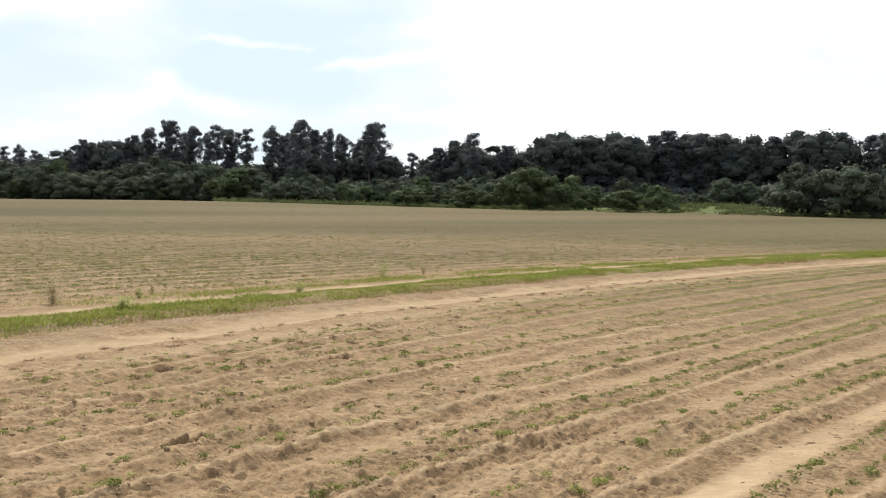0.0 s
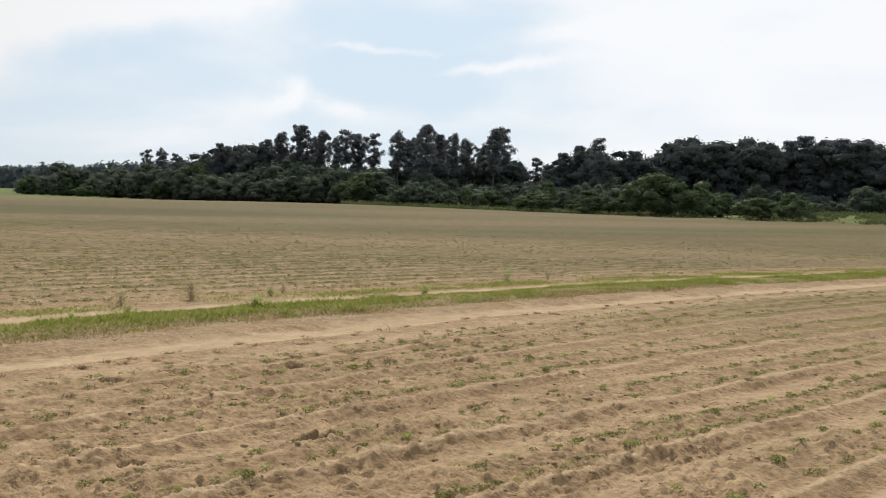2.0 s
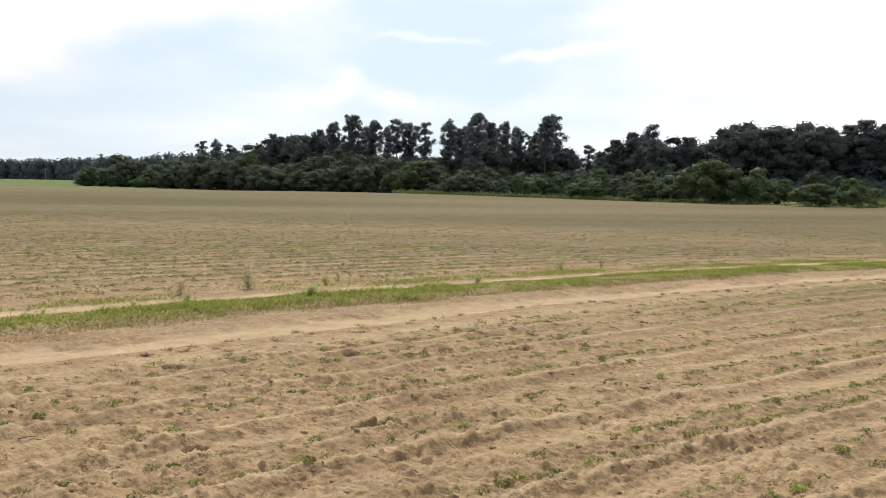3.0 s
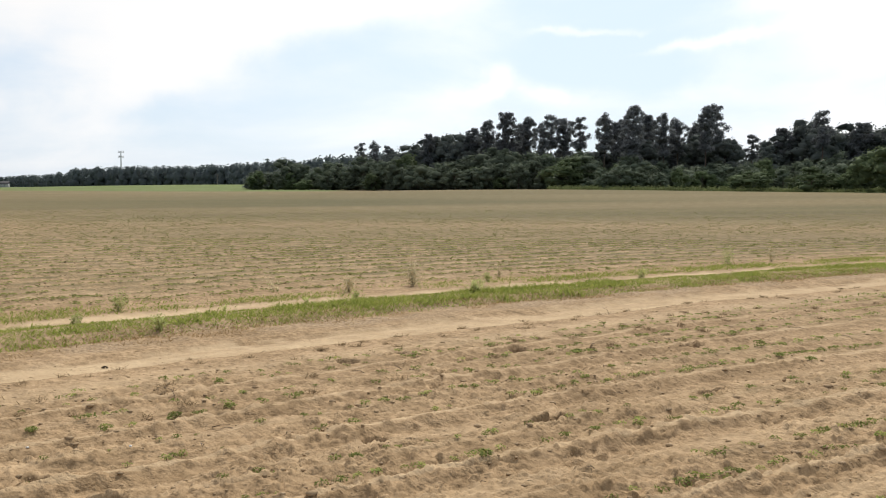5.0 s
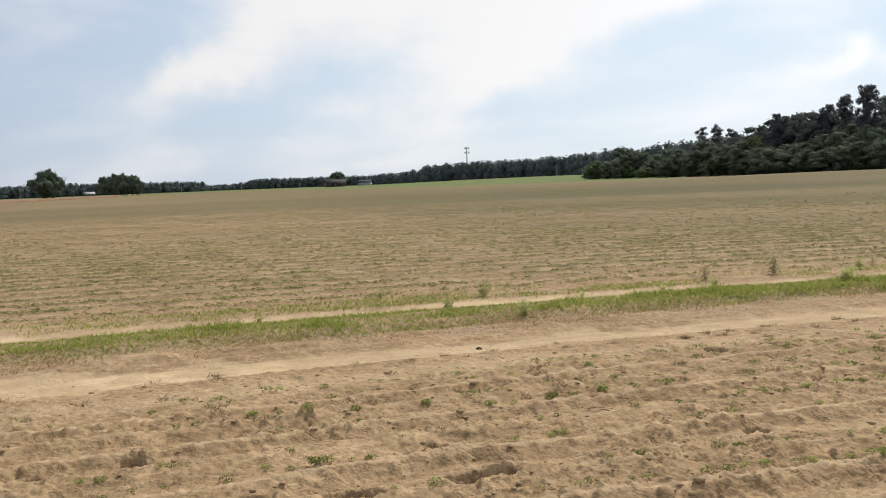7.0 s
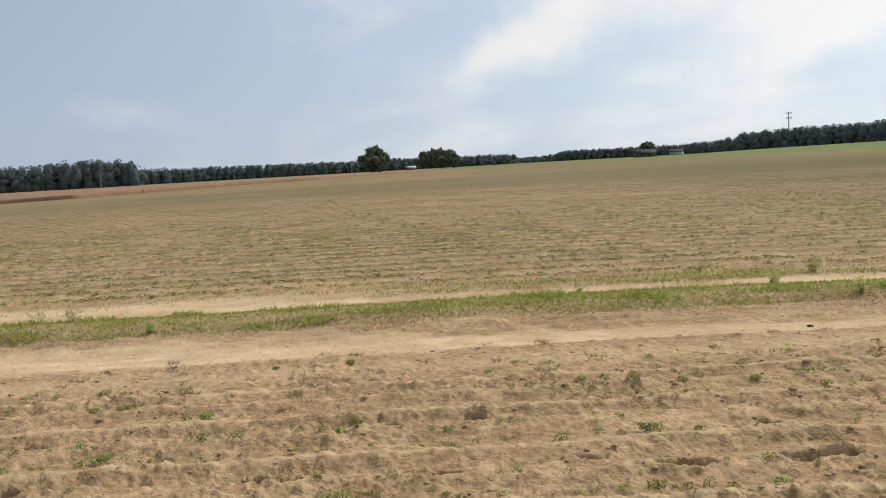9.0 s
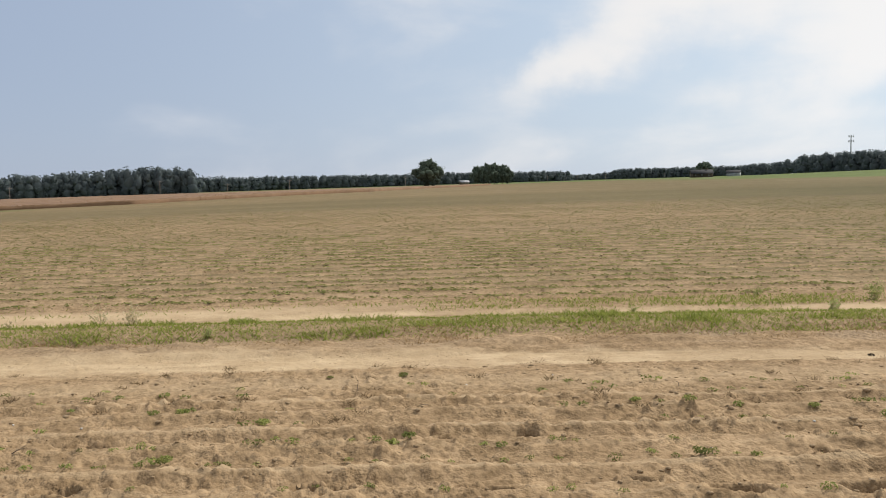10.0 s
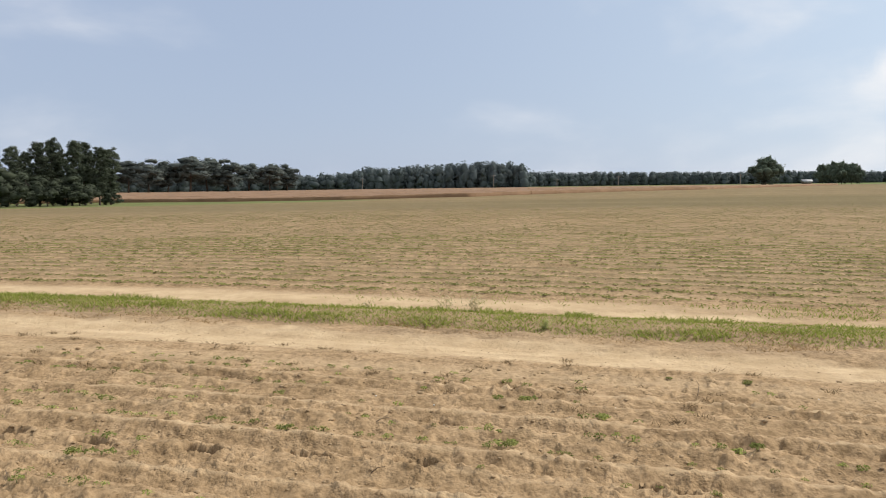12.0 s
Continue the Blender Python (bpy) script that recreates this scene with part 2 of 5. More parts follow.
def plain_material(name, dark, light, scale, rough=0.85, strength=0.5, distance=0.01, metal=0.0):
    m = material(name)
    add, link = nodes_of(m.node_tree)
    pos = add("ShaderNodeTexCoord").outputs["Object"]
    c = noise_ramp(add, link, pos, scale, dark, light, 5.0)
    n = add("ShaderNodeTexNoise", Scale=scale * 4, Detail=4.0)
    link(pos, n.inputs["Vector"])
    finish(add, link, c, rough, n.outputs[0], strength, distance, metal)
    return m


SOIL = soil_material()
CLOD = plain_material("soil_clod", (0.255, 0.178, 0.10), (0.35, 0.25, 0.148), 18.0, 0.95)
PEBBLE = plain_material("white_pebble", (0.6, 0.56, 0.5), (0.75, 0.72, 0.68), 30.0, 0.7)
BARK = plain_material("bark", (0.055, 0.042, 0.034), (0.15, 0.115, 0.09), 3.0, 0.9, 0.8, 0.03)
TWIG = plain_material("dry_twig", (0.09, 0.06, 0.04), (0.22, 0.16, 0.11), 20.0, 0.9)
SEEDLING = leaf_material("seedling_leaf", (0.165, 0.195, 0.058), (0.36, 0.38, 0.13), 0.5, 0.55, 0.35)
SEEDLING_STEM = plain_material("seedling_stem", (0.12, 0.13, 0.05), (0.2, 0.2, 0.09), 30.0, 0.7)
CROP = leaf_material("crop_leaf", (0.14, 0.147, 0.05), (0.29, 0.28, 0.105), 0.47, 0.65, 0.15)
GRASS = leaf_material("grass_blade", (0.165, 0.21, 0.04), (0.355, 0.375, 0.1), 0.5, 0.5, 0.1)
DRY_GRASS = leaf_material("dry_grass", (0.24, 0.158, 0.075), (0.42, 0.292, 0.15), 0.4, 0.8, 0.1)
DEAD_TUFT = leaf_material("dead_tuft", (0.15, 0.105, 0.06), (0.3, 0.22, 0.13), 0.35, 0.8, 0.1)
WEED = leaf_material("weed_leaf", (0.3, 0.33, 0.12), (0.5, 0.51, 0.22), 0.6, 0.6, 0.2)
# NEEDLES, LEAVES and DARK_LEAVES are paler and bluer: haze in their colour
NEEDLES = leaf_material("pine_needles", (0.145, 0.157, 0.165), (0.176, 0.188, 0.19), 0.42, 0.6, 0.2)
# a shaded copy of the wood's foliage colour, for the conifers and bushes
SHADED_FOLIAGE = leaf_material("shaded_foliage", (0.06, 0.072, 0.052), (0.095, 0.112, 0.075), 0.35, 0.6, 0.25)
LEAVES = leaf_material("broad_leaves", (0.11, 0.138, 0.1), (0.15, 0.18, 0.122), 0.42, 0.55, 0.2)
PALE_LEAVES = leaf_material("pale_leaves", (0.092, 0.127, 0.064), (0.142, 0.18, 0.09), 0.4, 0.55, 0.2)
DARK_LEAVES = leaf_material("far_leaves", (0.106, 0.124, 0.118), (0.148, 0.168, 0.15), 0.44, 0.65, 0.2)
WHEAT = leaf_material("ripe_wheat", (0.19, 0.115, 0.064), (0.265, 0.165, 0.094), 0.3, 0.8, 0.1)
# the haze of distance is put into these two leaf colours
HAZY_NEEDLES = leaf_material("hazy_conifers", (0.12, 0.146, 0.152), (0.145, 0.172, 0.17), 0.48, 0.7, 0.05)
FIELD_OAK = leaf_material("field_oak_leaves", (0.118, 0.155, 0.115), (0.162, 0.2, 0.145), 0.45, 0.6, 0.15)
ROOF = plain_material("weathered_metal_roof", (0.035, 0.036, 0.04), (0.065, 0.066, 0.07), 0.8, 0.9)
WHITE_ROOF = plain_material("white_metal_roof", (0.3, 0.31, 0.33), (0.38, 0.39, 0.41), 0.8, 0.7)
WALL = plain_material("weathered_boards", (0.09, 0.07, 0.055), (0.17, 0.13, 0.10), 1.5)
WHITE_WALL = plain_material("weathered_white_siding", (0.36, 0.37, 0.38), (0.48, 0.49, 0.5), 1.0)
STEEL = plain_material("galvanised_steel", (0.38, 0.39, 0.41), (0.5, 0.51, 0.53), 2.0, 0.5, 0.2, 0.005, 0.4)
PALE_WOOD = plain_material("pole_wood", (0.2, 0.17, 0.145), (0.32, 0.28, 0.24), 2.0)

# ---------------------------------------------------------------- mesh helpers


def mesh_from(name, verts, faces, mat, smooth=False):
    """A mesh from arrays; faces is an array of tris or quads, or a list of such arrays."""
    groups = faces if isinstance(faces, list) else [faces]
    groups = [np.asarray(g, np.int32) for g in groups if len(g)]
    me = bpy.data.meshes.new(name)
    verts = np.asarray(verts, np.float32)
    me.vertices.add(len(verts))
    me.vertices.foreach_set("co", verts.ravel())
    loops = np.concatenate([g.ravel() for g in groups])
    sizes = np.concatenate([np.full(len(g), g.shape[1], np.int32) for g in groups])
    me.loops.add(len(loops))
    me.loops.foreach_set("vertex_index", loops)
    me.polygons.add(len(sizes))
    me.polygons.foreach_set("loop_start", np.concatenate([[0], np.cumsum(sizes)[:-1]]).astype(np.int32))
    me.update(calc_edges=True)
    if smooth:
        me.polygons.foreach_set("use_smooth", np.ones(len(sizes), bool))
    me.materials.append(mat)
    me.validate()
    return me


def part(name, mesh, parent, label=""):
    ob = new(name, mesh)
    ob.parent = parent
    return tagged(ob, label=label)


def join(pieces):
    """Several (verts, faces) of one face size as one."""
    vs, fs, n = [], [], 0
    for v, f in pieces:
        vs.append(np.asarray(v, float))
        fs.append(np.asarray(f, int) + n)
        n += len(v)
    return np.concatenate(vs), np.concatenate(fs)


def tube(points, radii, sides=6):
    """A tapered tube of quads along points."""
    pts = np.asarray(points, float)
    way = np.gradient(pts, axis=0)
    way /= np.linalg.norm(way, axis=1)[:, None] + 1e-9
    ref = np.where(np.abs(way[:, 2:3]) > 0.9, [[1.0, 0, 0]], [[0, 0, 1.0]])
    a = np.cross(way, ref)
    a /= np.linalg.norm(a, axis=1)[:, None] + 1e-9
    b = np.cross(way, a)
    ang = np.arange(sides) * 2 * np.pi / sides
    ring = a[:, None] * np.cos(ang)[None, :, None] + b[:, None] * np.sin(ang)[None, :, None]
    v = (pts[:, None] + ring * np.asarray(radii, float)[:, None, None]).reshape(-1, 3)
    f = []
    for i in range(len(pts) - 1):
        for j in range(sides):
            k = (j + 1) % sides
            f.append((i * sides + j, i * sides + k, (i + 1) * sides + k, (i + 1) * sides + j))
    return v, np.array(f)


def box(x0, x1, y0, y1, z0, z1):
    v = [(x, y, z) for z in (z0, z1) for y in (y0, y1) for x in (x0, x1)]
    f = [(0, 2, 3, 1), (4, 5, 7, 6), (0, 1, 5, 4), (2, 6, 7, 3), (0, 4, 6, 2), (1, 3, 7, 5)]
    return np.array(v, float), np.array(f)


def leaf_cards(centres, normals, length, width, r):
    """Leaf-like quads (pointed, slightly folded) at centres, facing roughly along normals."""
    n = len(centres)
    nn = normals + r.normal(0, 0.55, (n, 3))
    nn /= np.linalg.norm(nn, axis=1)[:, None] + 1e-9
    t = np.cross(nn, r.normal(0, 1, (n, 3)))
    t /= np.linalg.norm(t, axis=1)[:, None] + 1e-9
    b = np.cross(nn, t)
    le = (length * r.uniform(0.6, 1.3, n))[:, None]
    wi = (width * r.uniform(0.6, 1.3, n))[:, None]
    v = np.stack([centres - t * le, centres + b * wi + nn * wi * 0.3, centres + t * le, centres - b * wi + nn * wi * 0.3], 1)
    return v.reshape(-1, 3), np.arange(4 * n).reshape(-1, 4)


def lattice(ix, iy, seed):
    h = (ix * 374761393 + iy * 668265263 + seed * 974711) & 0x7FFFFFFF
    h = ((h ^ (h >> 13)) * 1274126177) & 0x7FFFFFFF
    return ((h ^ (h >> 16)) & 0xFFFF) / 65535.0


def value_noise(x, y, seed):
    """Smooth noise from -1 to 1."""
    x0, y0 = np.floor(x).astype(np.int64), np.floor(y).astype(np.int64)
    fx, fy = x - x0, y - y0
    fx, fy = fx * fx * fx * (fx * (fx * 6 - 15) + 10), fy * fy * fy * (fy * (fy * 6 - 15) + 10)
    a, b = lattice(x0, y0, seed), lattice(x0 + 1, y0, seed)
    c, d = lattice(x0, y0 + 1, seed), lattice(x0 + 1, y0 + 1, seed)
    return 2 * ((a * (1 - fx) + b * fx) * (1 - fy) + (c * (1 - fx) + d * fx) * fy) - 1


def smooth(a, b, x):
    t = np.clip((np.asarray(x, float) - a) / (b - a), 0, 1)
    return t * t * (3 - 2 * t)


# ---------------------------------------------------------------- the lie of the land
ROW_TURN = radians(62.5)              # direction of the crop rows and of the track
BEND = 0.0049                         # they bend gently
CU, SU = math.cos(ROW_TURN), math.sin(ROW_TURN)
PITCH = 0.945                         # from crop row to crop row


def bow(u):
    a = np.abs(u)
    return BEND * np.where(a < 40, a * a, 1600 + 80 * (a - 40))


def to_rows(x, y):
    """Along the rows, and across them away from the camera."""
    u = CU * x + SU * y
    return u, -SU * x + CU * y + bow(u)


def from_rows(u, v):
    w = v - bow(u)
    return CU * u - SU * w, SU * u + CU * w


# lower plant line of each bed of the near field, across the rows: where they spread, and where they lie close
BEDS = np.array([-2.42, -1.24, -0.06, 1.12, 2.30, 3.47, 4.65, 5.83, 6.78, 7.73, 8.68])
CLOSE = 5.83 + 0.95 * (np.arange(len(BEDS)) - 7)
TWIN = 0.32                           # from a bed's lower plant line to its upper one
FOOT = 0.36                           # from the foot of a bed's bank to its lower plant line


def fan(u, v):
    """How far the near rows swing away from the track, towards the nearer ones."""
    g = np.interp(u, [2.2, 3.2, 4.2, 5.6, 7.0, 8.8, 10.1, 13.2, 14.8, 18.0, 24.0], [0, 0.03, 0.12, 0.31, 0.51, 0.78, 0.95, 1.28, 1.42, 1.62, 1.75])
    return g * (smooth(7.6, 3.4, v) + 0.16 * smooth(2.0, 0.9, v))


def bed_count(u, v):
    """Beds counted across the rows, each from the foot of its bank, and how wide the bed is."""
    q, k, t = v + fan(u, v), np.arange(len(BEDS)), smooth(-1.5, 4.5, u)
    c = np.clip((1 - t) * np.interp(q, CLOSE - FOOT, k) + t * np.interp(q, BEDS - FOOT, k), 0, len(BEDS) - 1.001)
    n = c.astype(int)
    return c, n, (1 - t) * 0.95 + t * np.diff(BEDS)[n]


def to_bed(u, v):
    """The bed's number, the distance across it from its lower plant line, and its width."""
    c, n, width = bed_count(u, v)
    return n, (c - n) * width - FOOT, width


def from_bed(u, n, d):
    """Across the rows, for a line of a bed at the distance d from its lower plant line."""
    t = smooth(-1.5, 4.5, u)
    want = n + (d + FOOT) / ((1 - t) * 0.95 + t * np.diff(BEDS)[n])
    low, high = np.full(np.shape(u), -6.0), np.full(np.shape(u), 12.0)
    for _ in range(26):
        mid = (low + high) / 2
        under = bed_count(u, mid)[0] < want
        low, high = np.where(under, mid, low), np.where(under, high, mid)
    return (low + high) / 2


def at(azimuth, distance):
    a = np.radians(azimuth)
    return -np.sin(a) * distance, np.cos(a) * distance


def hill(x, y, azimuth, distance, size):
    hx, hy = at(azimuth, distance)
    return np.exp(-((x - hx) ** 2 + (y - hy) ** 2) / (2 * size * size))


def land(x, y):
    """Broad ground height."""
    r = np.hypot(x, y)
    far = 1 - 0.75 * smooth(700, 2500, r)
    z = (0.0083 * y + 0.0042 * x) * smooth(18, 110, r) * far
    z = z + 0.75 * hill(x, y, 16, 165, 32) - 1.1 * hill(x, y, 106, 200, 60) + 1.8 * hill(x, y, 34, 445, 74) + 1.5 * hill(x, y, -17, 196, 19)
    return z


# scratches left by the planter, and trodden or dug holes: along and across the rows
SLOTS = [(-1.44, 5.26), (-0.54, 5.21), (-3.02, 5.24), (-3.77, 5.24), (-4.55, 5.16), (-5.39, 5.11), (-6.11, 5.14), (0.94, 5.13),
         (1.71, 5.13), (-3.26, 6.41), (-2.55, 6.38), (6.99, 4.77), (5.1, 4.87), (8.02, 4.65), (2.59, 5.3), (-1.54, 4.4), (-5.17, 6.25)]
HOLES = [(5.3, 6.34), (3.87, 5.36), (0.41, 5.4), (5.42, 7.87), (6.1, 7.93), (7.34, 7.43), (8.05, 7.74), (-0.18, 6.44),
         (12.5, 4.27), (10.2, 3.56), (1.72, 5.85), (-1.54, 5.4), (9.0, 6.4), (11.4, 5.2)]
pr = np.random.default_rng(31)
PITS = [(u, v, pr.uniform(0.13, 0.21), pr.uniform(0.055, 0.075), pr.uniform(0.055, 0.07)) for u, v in SLOTS]
PITS += [(u, v, pr.uniform(0.075, 0.11), pr.uniform(0.07, 0.1), pr.uniform(0.05, 0.065)) for u, v in HOLES]


def zones(x, y):
    u, v = to_rows(x, y)
    wob = 0.10 * value_noise(u * 0.6, v * 0.6, 3) + 0.05 * value_noise(u * 2.3, v * 2.3, 4)
    w = v + wob
    return u, v, w


def bed_height(d, width):
    """A lip above a steep bank, the lower plant line, a second bank with the upper one, and a slope into the next furrow."""
    tail = (d - 0.42) / (width - FOOT - 0.42)
    rise = np.interp(d, [-0.36, -0.29, -0.17, -0.13, -0.06, 0.1, 0.24, 0.29, 0.42], [0.0, 0.012, 0.088, 0.094, 0.07, 0.058, 0.104, 0.112, 0.09])
    return np.where(d > 0.42, 0.09 * (1 - smooth(0, 0.8, tail)), rise)


def cells(x, y, seed, share):
    """Rounded lumps, one in some of the cells of a loose grid: heights from 0 to 1."""
    x0, y0 = np.floor(x).astype(np.int64), np.floor(y).astype(np.int64)
    best = np.zeros(np.shape(x))
    for i in (-1, 0, 1):
        for j in (-1, 0, 1):
            cx, cy = x0 + i, y0 + j
            a, b, c = lattice(cx, cy, seed), lattice(cx, cy, seed + 1), lattice(cx, cy, seed + 2)
            wide = 0.3 + 0.45 * lattice(cx, cy, seed + 3)
            d2 = ((x - cx - a) / wide) ** 2 + ((y - cy - b) / (0.75 * wide)) ** 2
            best = np.maximum(best, (c < share) * wide * np.sqrt(np.clip(1 - d2, 0, 1)))
    return best


def relief(x, y):
    """Fine ground height: beds, furrows, clods, ruts and pits."""
    r = np.hypot(x, y)
    u, v, w = zones(x, y)
    near_field = smooth(9.2, 8.6, w)
    far_field = smooth(13.6, 14.8, w)
    turn_to = np.degrees(np.arctan2(-x, y))
    kept = smooth(-33, -30.5, turn_to) * smooth(117.5, 115, turn_to) * smooth(1.0, 3.3, r)
    fade = smooth(46, 18, r) * kept
    rough = (near_field + far_field) * fade
    bend = v + 0.022 * value_noise(u * 1.3, v * 0.5, 17) + 0.028 * value_noise(u * 4.6, v * 1.7, 18) + 0.018 * value_noise(u * 13, v * 6, 28)
    n, d, width = to_bed(u, bend)
    uneven = 0.8 + 0.3 * value_noise(u * 0.7, n * 3.7, 20) + 0.25 * value_noise(u * 3.1, v * 2.1, 29)
    beds = near_field * fade * smooth(8.4, 7.2, w) * uneven * (0.85 - 0.22 * smooth(2.5, 7, u)) * (bed_height(d, width) - 0.05)
    row = (bend - 5.05) / PITCH
    t = row + 0.27 - np.floor(row + 0.27)
    bank = np.where(t < 0.9, 1 - t / 0.9, (t - 0.9) / 0.1)
    z = beds + far_field * fade * uneven * 0.05 * (bank - 0.5)
    gentle = (0.35 + 0.65 * rough) * kept
    # crumbled soil: lumps upon lumps, their edges drawn out of true
    p = u + 0.05 * value_noise(u * 4.1, v * 4.3, 32) + 0.02 * value_noise(u * 15, v * 16, 33)
    q = v + 0.035 * value_noise(u * 4.3, v * 4.1, 34) + 0.014 * value_noise(u * 16, v * 15, 35)
    smear = 1 - 0.85 * smooth(0.3, 0.6, SMOOTH_FURROW[n]) * near_field * smooth(0.36, 0.5, d)
    broken = smear * (0.55 + 0.6 * smooth(-0.3, 0.4, value_noise(u * 0.9, v * 1.6, 43)))
    z = z + gentle * 0.010 * value_noise(p * 1.6, q * 3.0, 11)
    z = z + rough * broken * 0.012 * smooth(-0.05, 0.12, value_noise(p * 3.1, q * 5.5, 12)) * smooth(30, 15, r)
    z = z + rough * broken * 0.022 * cells(p * 8, q * 9, 51, 0.3) * smooth(24, 12, r)
    z = z + gentle * broken * 0.028 * cells(p * 15, q * 17, 57, 0.5) * smooth(13, 8, r)
    z = z + rough * broken * 0.012 * (1 - np.abs(value_noise(p * 2.6, q * 4.8, 61))) ** 4 * smooth(26, 13, r)
    z = z + gentle * broken * 0.020 * (1 - np.abs(value_noise(p * 6.3, q * 9.5, 62))) ** 4 * smooth(15, 9, r)
    z = z + gentle * broken * 0.022 * cells(p * 25, q * 27, 65, 0.5) * smooth(10, 6.5, r)
    z = z + gentle * smear * 0.007 * value_noise(p * 11, q * 13, 36) * smooth(12, 7, r)
    z = z + 0.008 * smooth(1.2, 0.4, np.abs(w - 9.6)) * value_noise(u * 1.1, v * 19, 38)
    # the track: two pressed lanes, and the bank that carries the grass
    z = z - 0.05 * smooth(0.55, 0.25, np.abs(w - 9.55)) - 0.035 * smooth(0.35, 0.15, np.abs(w - 12.7))
    z = z + 0.07 * smooth(0.75, 0.35, np.abs(w - 11.5))
    z = z + 0.035 * smooth(0.45, 0.1, np.abs(w - 10.45)) * (0.4 + value_noise(u * 3.1, v * 5, 15))
    z = z - 0.022 * smooth(0.075, 0.02, np.abs(w - 9.22)) * smooth(-0.5, 0.1, value_noise(u * 3.5, v, 41)) * smooth(30, 16, r)
    for pu, pv, length, width, depth in PITS:
        d = ((u - pu) / length) ** 2 + ((v - pv) / width) ** 2
        d = d * (1 + 0.5 * value_noise(u * 14, v * 14, 16) + 0.35 * value_noise(u * 31, v * 27, 47))
        z = z - depth * smooth(1.12, 0.82, d) + 0.3 * depth * np.exp(-(d - 2.2) ** 2 * 2)
    return z


# how sandy and smooth the furrow beyond each bed lies
SMOOTH_FURROW = np.array([0.3, 0.3, 0.4, 0.75, 0.34, 0.28, 0.22, 0.2, 0.2, 0.2, 0.2])


def ground_z(x, y):
    x, y = np.asarray(x, float), np.asarray(y, float)
    return land(x, y) + relief(x, y)


def build_ground():
    fine = np.linspace(-31, 115, 1217)
    coarse = np.arange(119, 327, 3.5)
    ang = np.radians(np.concatenate([fine, coarse]))
    thin = np.radians(np.concatenate([fine[::2], coarse]))
    rad = [0.4]
    while rad[-1] < 12:
        rad.append(rad[-1] * (1.06 if rad[-1] < 3.3 else 1.0037))
    inner = np.array(rad)
    while rad[-1] < 4600:
        q = rad[-1]
        rad.append(q * (1.0075 if q < 45 else 1.036 if q < 700 else 1.13))
    outer = np.array(rad[len(inner):])
    xi, yi = -np.sin(ang)[None] * inner[:, None], np.cos(ang)[None] * inner[:, None]
    xo, yo = -np.sin(thin)[None] * outer[:, None], np.cos(thin)[None] * outer[:, None]
    x, y = np.concatenate([xi.ravel(), xo.ravel()]), np.concatenate([yi.ravel(), yo.ravel()])
    z = ground_z(x, y)
    verts = np.concatenate([np.stack([x, y, z], -1), [[0, 0, float(z[:len(ang)].mean())]]])

    def net(n, m, first):
        i, j = np.meshgrid(np.arange(n - 1), np.arange(m), indexing="ij")
        k = (j + 1) % m
        return first + np.stack([i * m + j, i * m + k, (i + 1) * m + k, (i + 1) * m + j], -1).reshape(-1, 4)[:, ::-1]

    m, m2, first = len(ang), len(thin), xi.size
    last = (len(inner) - 1) * m
    half = len(fine) // 2
    j = np.arange(half)
    seam = np.stack([last + 2 * j, last + 2 * j + 1, last + 2 * j + 2, first + j + 1, first + j], -1)[:, ::-1]
    j = np.arange(len(coarse) + 1)
    near_side, far_side = last + len(fine) - 1 + j, first + half + j
    near_next = np.append(near_side[1:], last)
    far_next = np.append(far_side[1:], first)
    rest = np.stack([near_side, near_next, far_next, far_side], -1)[:, ::-1]
    j = np.arange(m)
    fan_in = np.stack([np.full(m, len(verts) - 1), j, (j + 1) % m], -1)
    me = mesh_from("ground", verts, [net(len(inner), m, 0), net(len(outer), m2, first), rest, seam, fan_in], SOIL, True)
    X, Y = verts[:, 0], verts[:, 1]
    u, v, w = zones(X, Y)
    r = np.hypot(X, Y)
    wide = 0.5 + 0.42 * smooth(2, -4, u)
    lane = smooth(wide, wide * 0.4, np.abs(w - 9.55 - 0.1 * smooth(2, -4, u)) + 0.17 * value_noise(u * 1.6, v * 3, 27) + 0.12 * value_noise(u * 5, v * 9, 39)) * (0.8 + 0.2 * value_noise(u * 0.9, v * 6, 21))
    lane = lane * (1 - 0.25 * smooth(0, 5, u))
    lane = np.maximum(lane, smooth(0.4, 0.15, np.abs(w - 12.75)) * (0.7 + 0.5 * value_noise(u * 1.2, v * 4, 40)))
    lane = np.maximum(lane, 0.8 * smooth(0.8, 0.2, np.abs(w - 13.3)) * smooth(1, -5, u))
    lane = np.maximum(lane, 0.35 * smooth(0.55, 0.0, np.abs(w - 8.3)))
    n, d, width = to_bed(u, v)
    bed_zone = smooth(9.0, 8.0, w)
    deep = smooth(0.36, 0.55, d) * (1 - smooth(-0.1, 0.0, d - (width - FOOT)))
    # sand in the furrows; the sunlit lips are painted in as sand too
    furrow = SMOOTH_FURROW[n] * deep + 0.55 * smooth(0.055, 0.015, np.abs(d + 0.13)) + 0.25 * smooth(0.05, 0.015, np.abs(d - 0.3))
    lane = np.maximum(lane, furrow * bed_zone * (1 - 0.55 * smooth(9, 20, u)) * (0.75 + 0.35 * value_noise(u * 0.8, v, 22)))
    far_furrow = np.abs((v - 4.66) / PITCH - np.round((v - 4.66) / PITCH)) * PITCH
    lane = np.maximum(lane, 0.25 * smooth(0.19, 0.07, far_furrow) * smooth(14, 15, w) * (0.65 + 0.4 * value_noise(u * 0.8, v, 22)))
    dark = 0.08 * smooth(0.1, 0.6, value_noise(u * 3.7, v * 5.4, 23)) * smooth(9.2, 8.2, w) * (0.5 + 0.5 * smooth(5.6, 7.4, v))
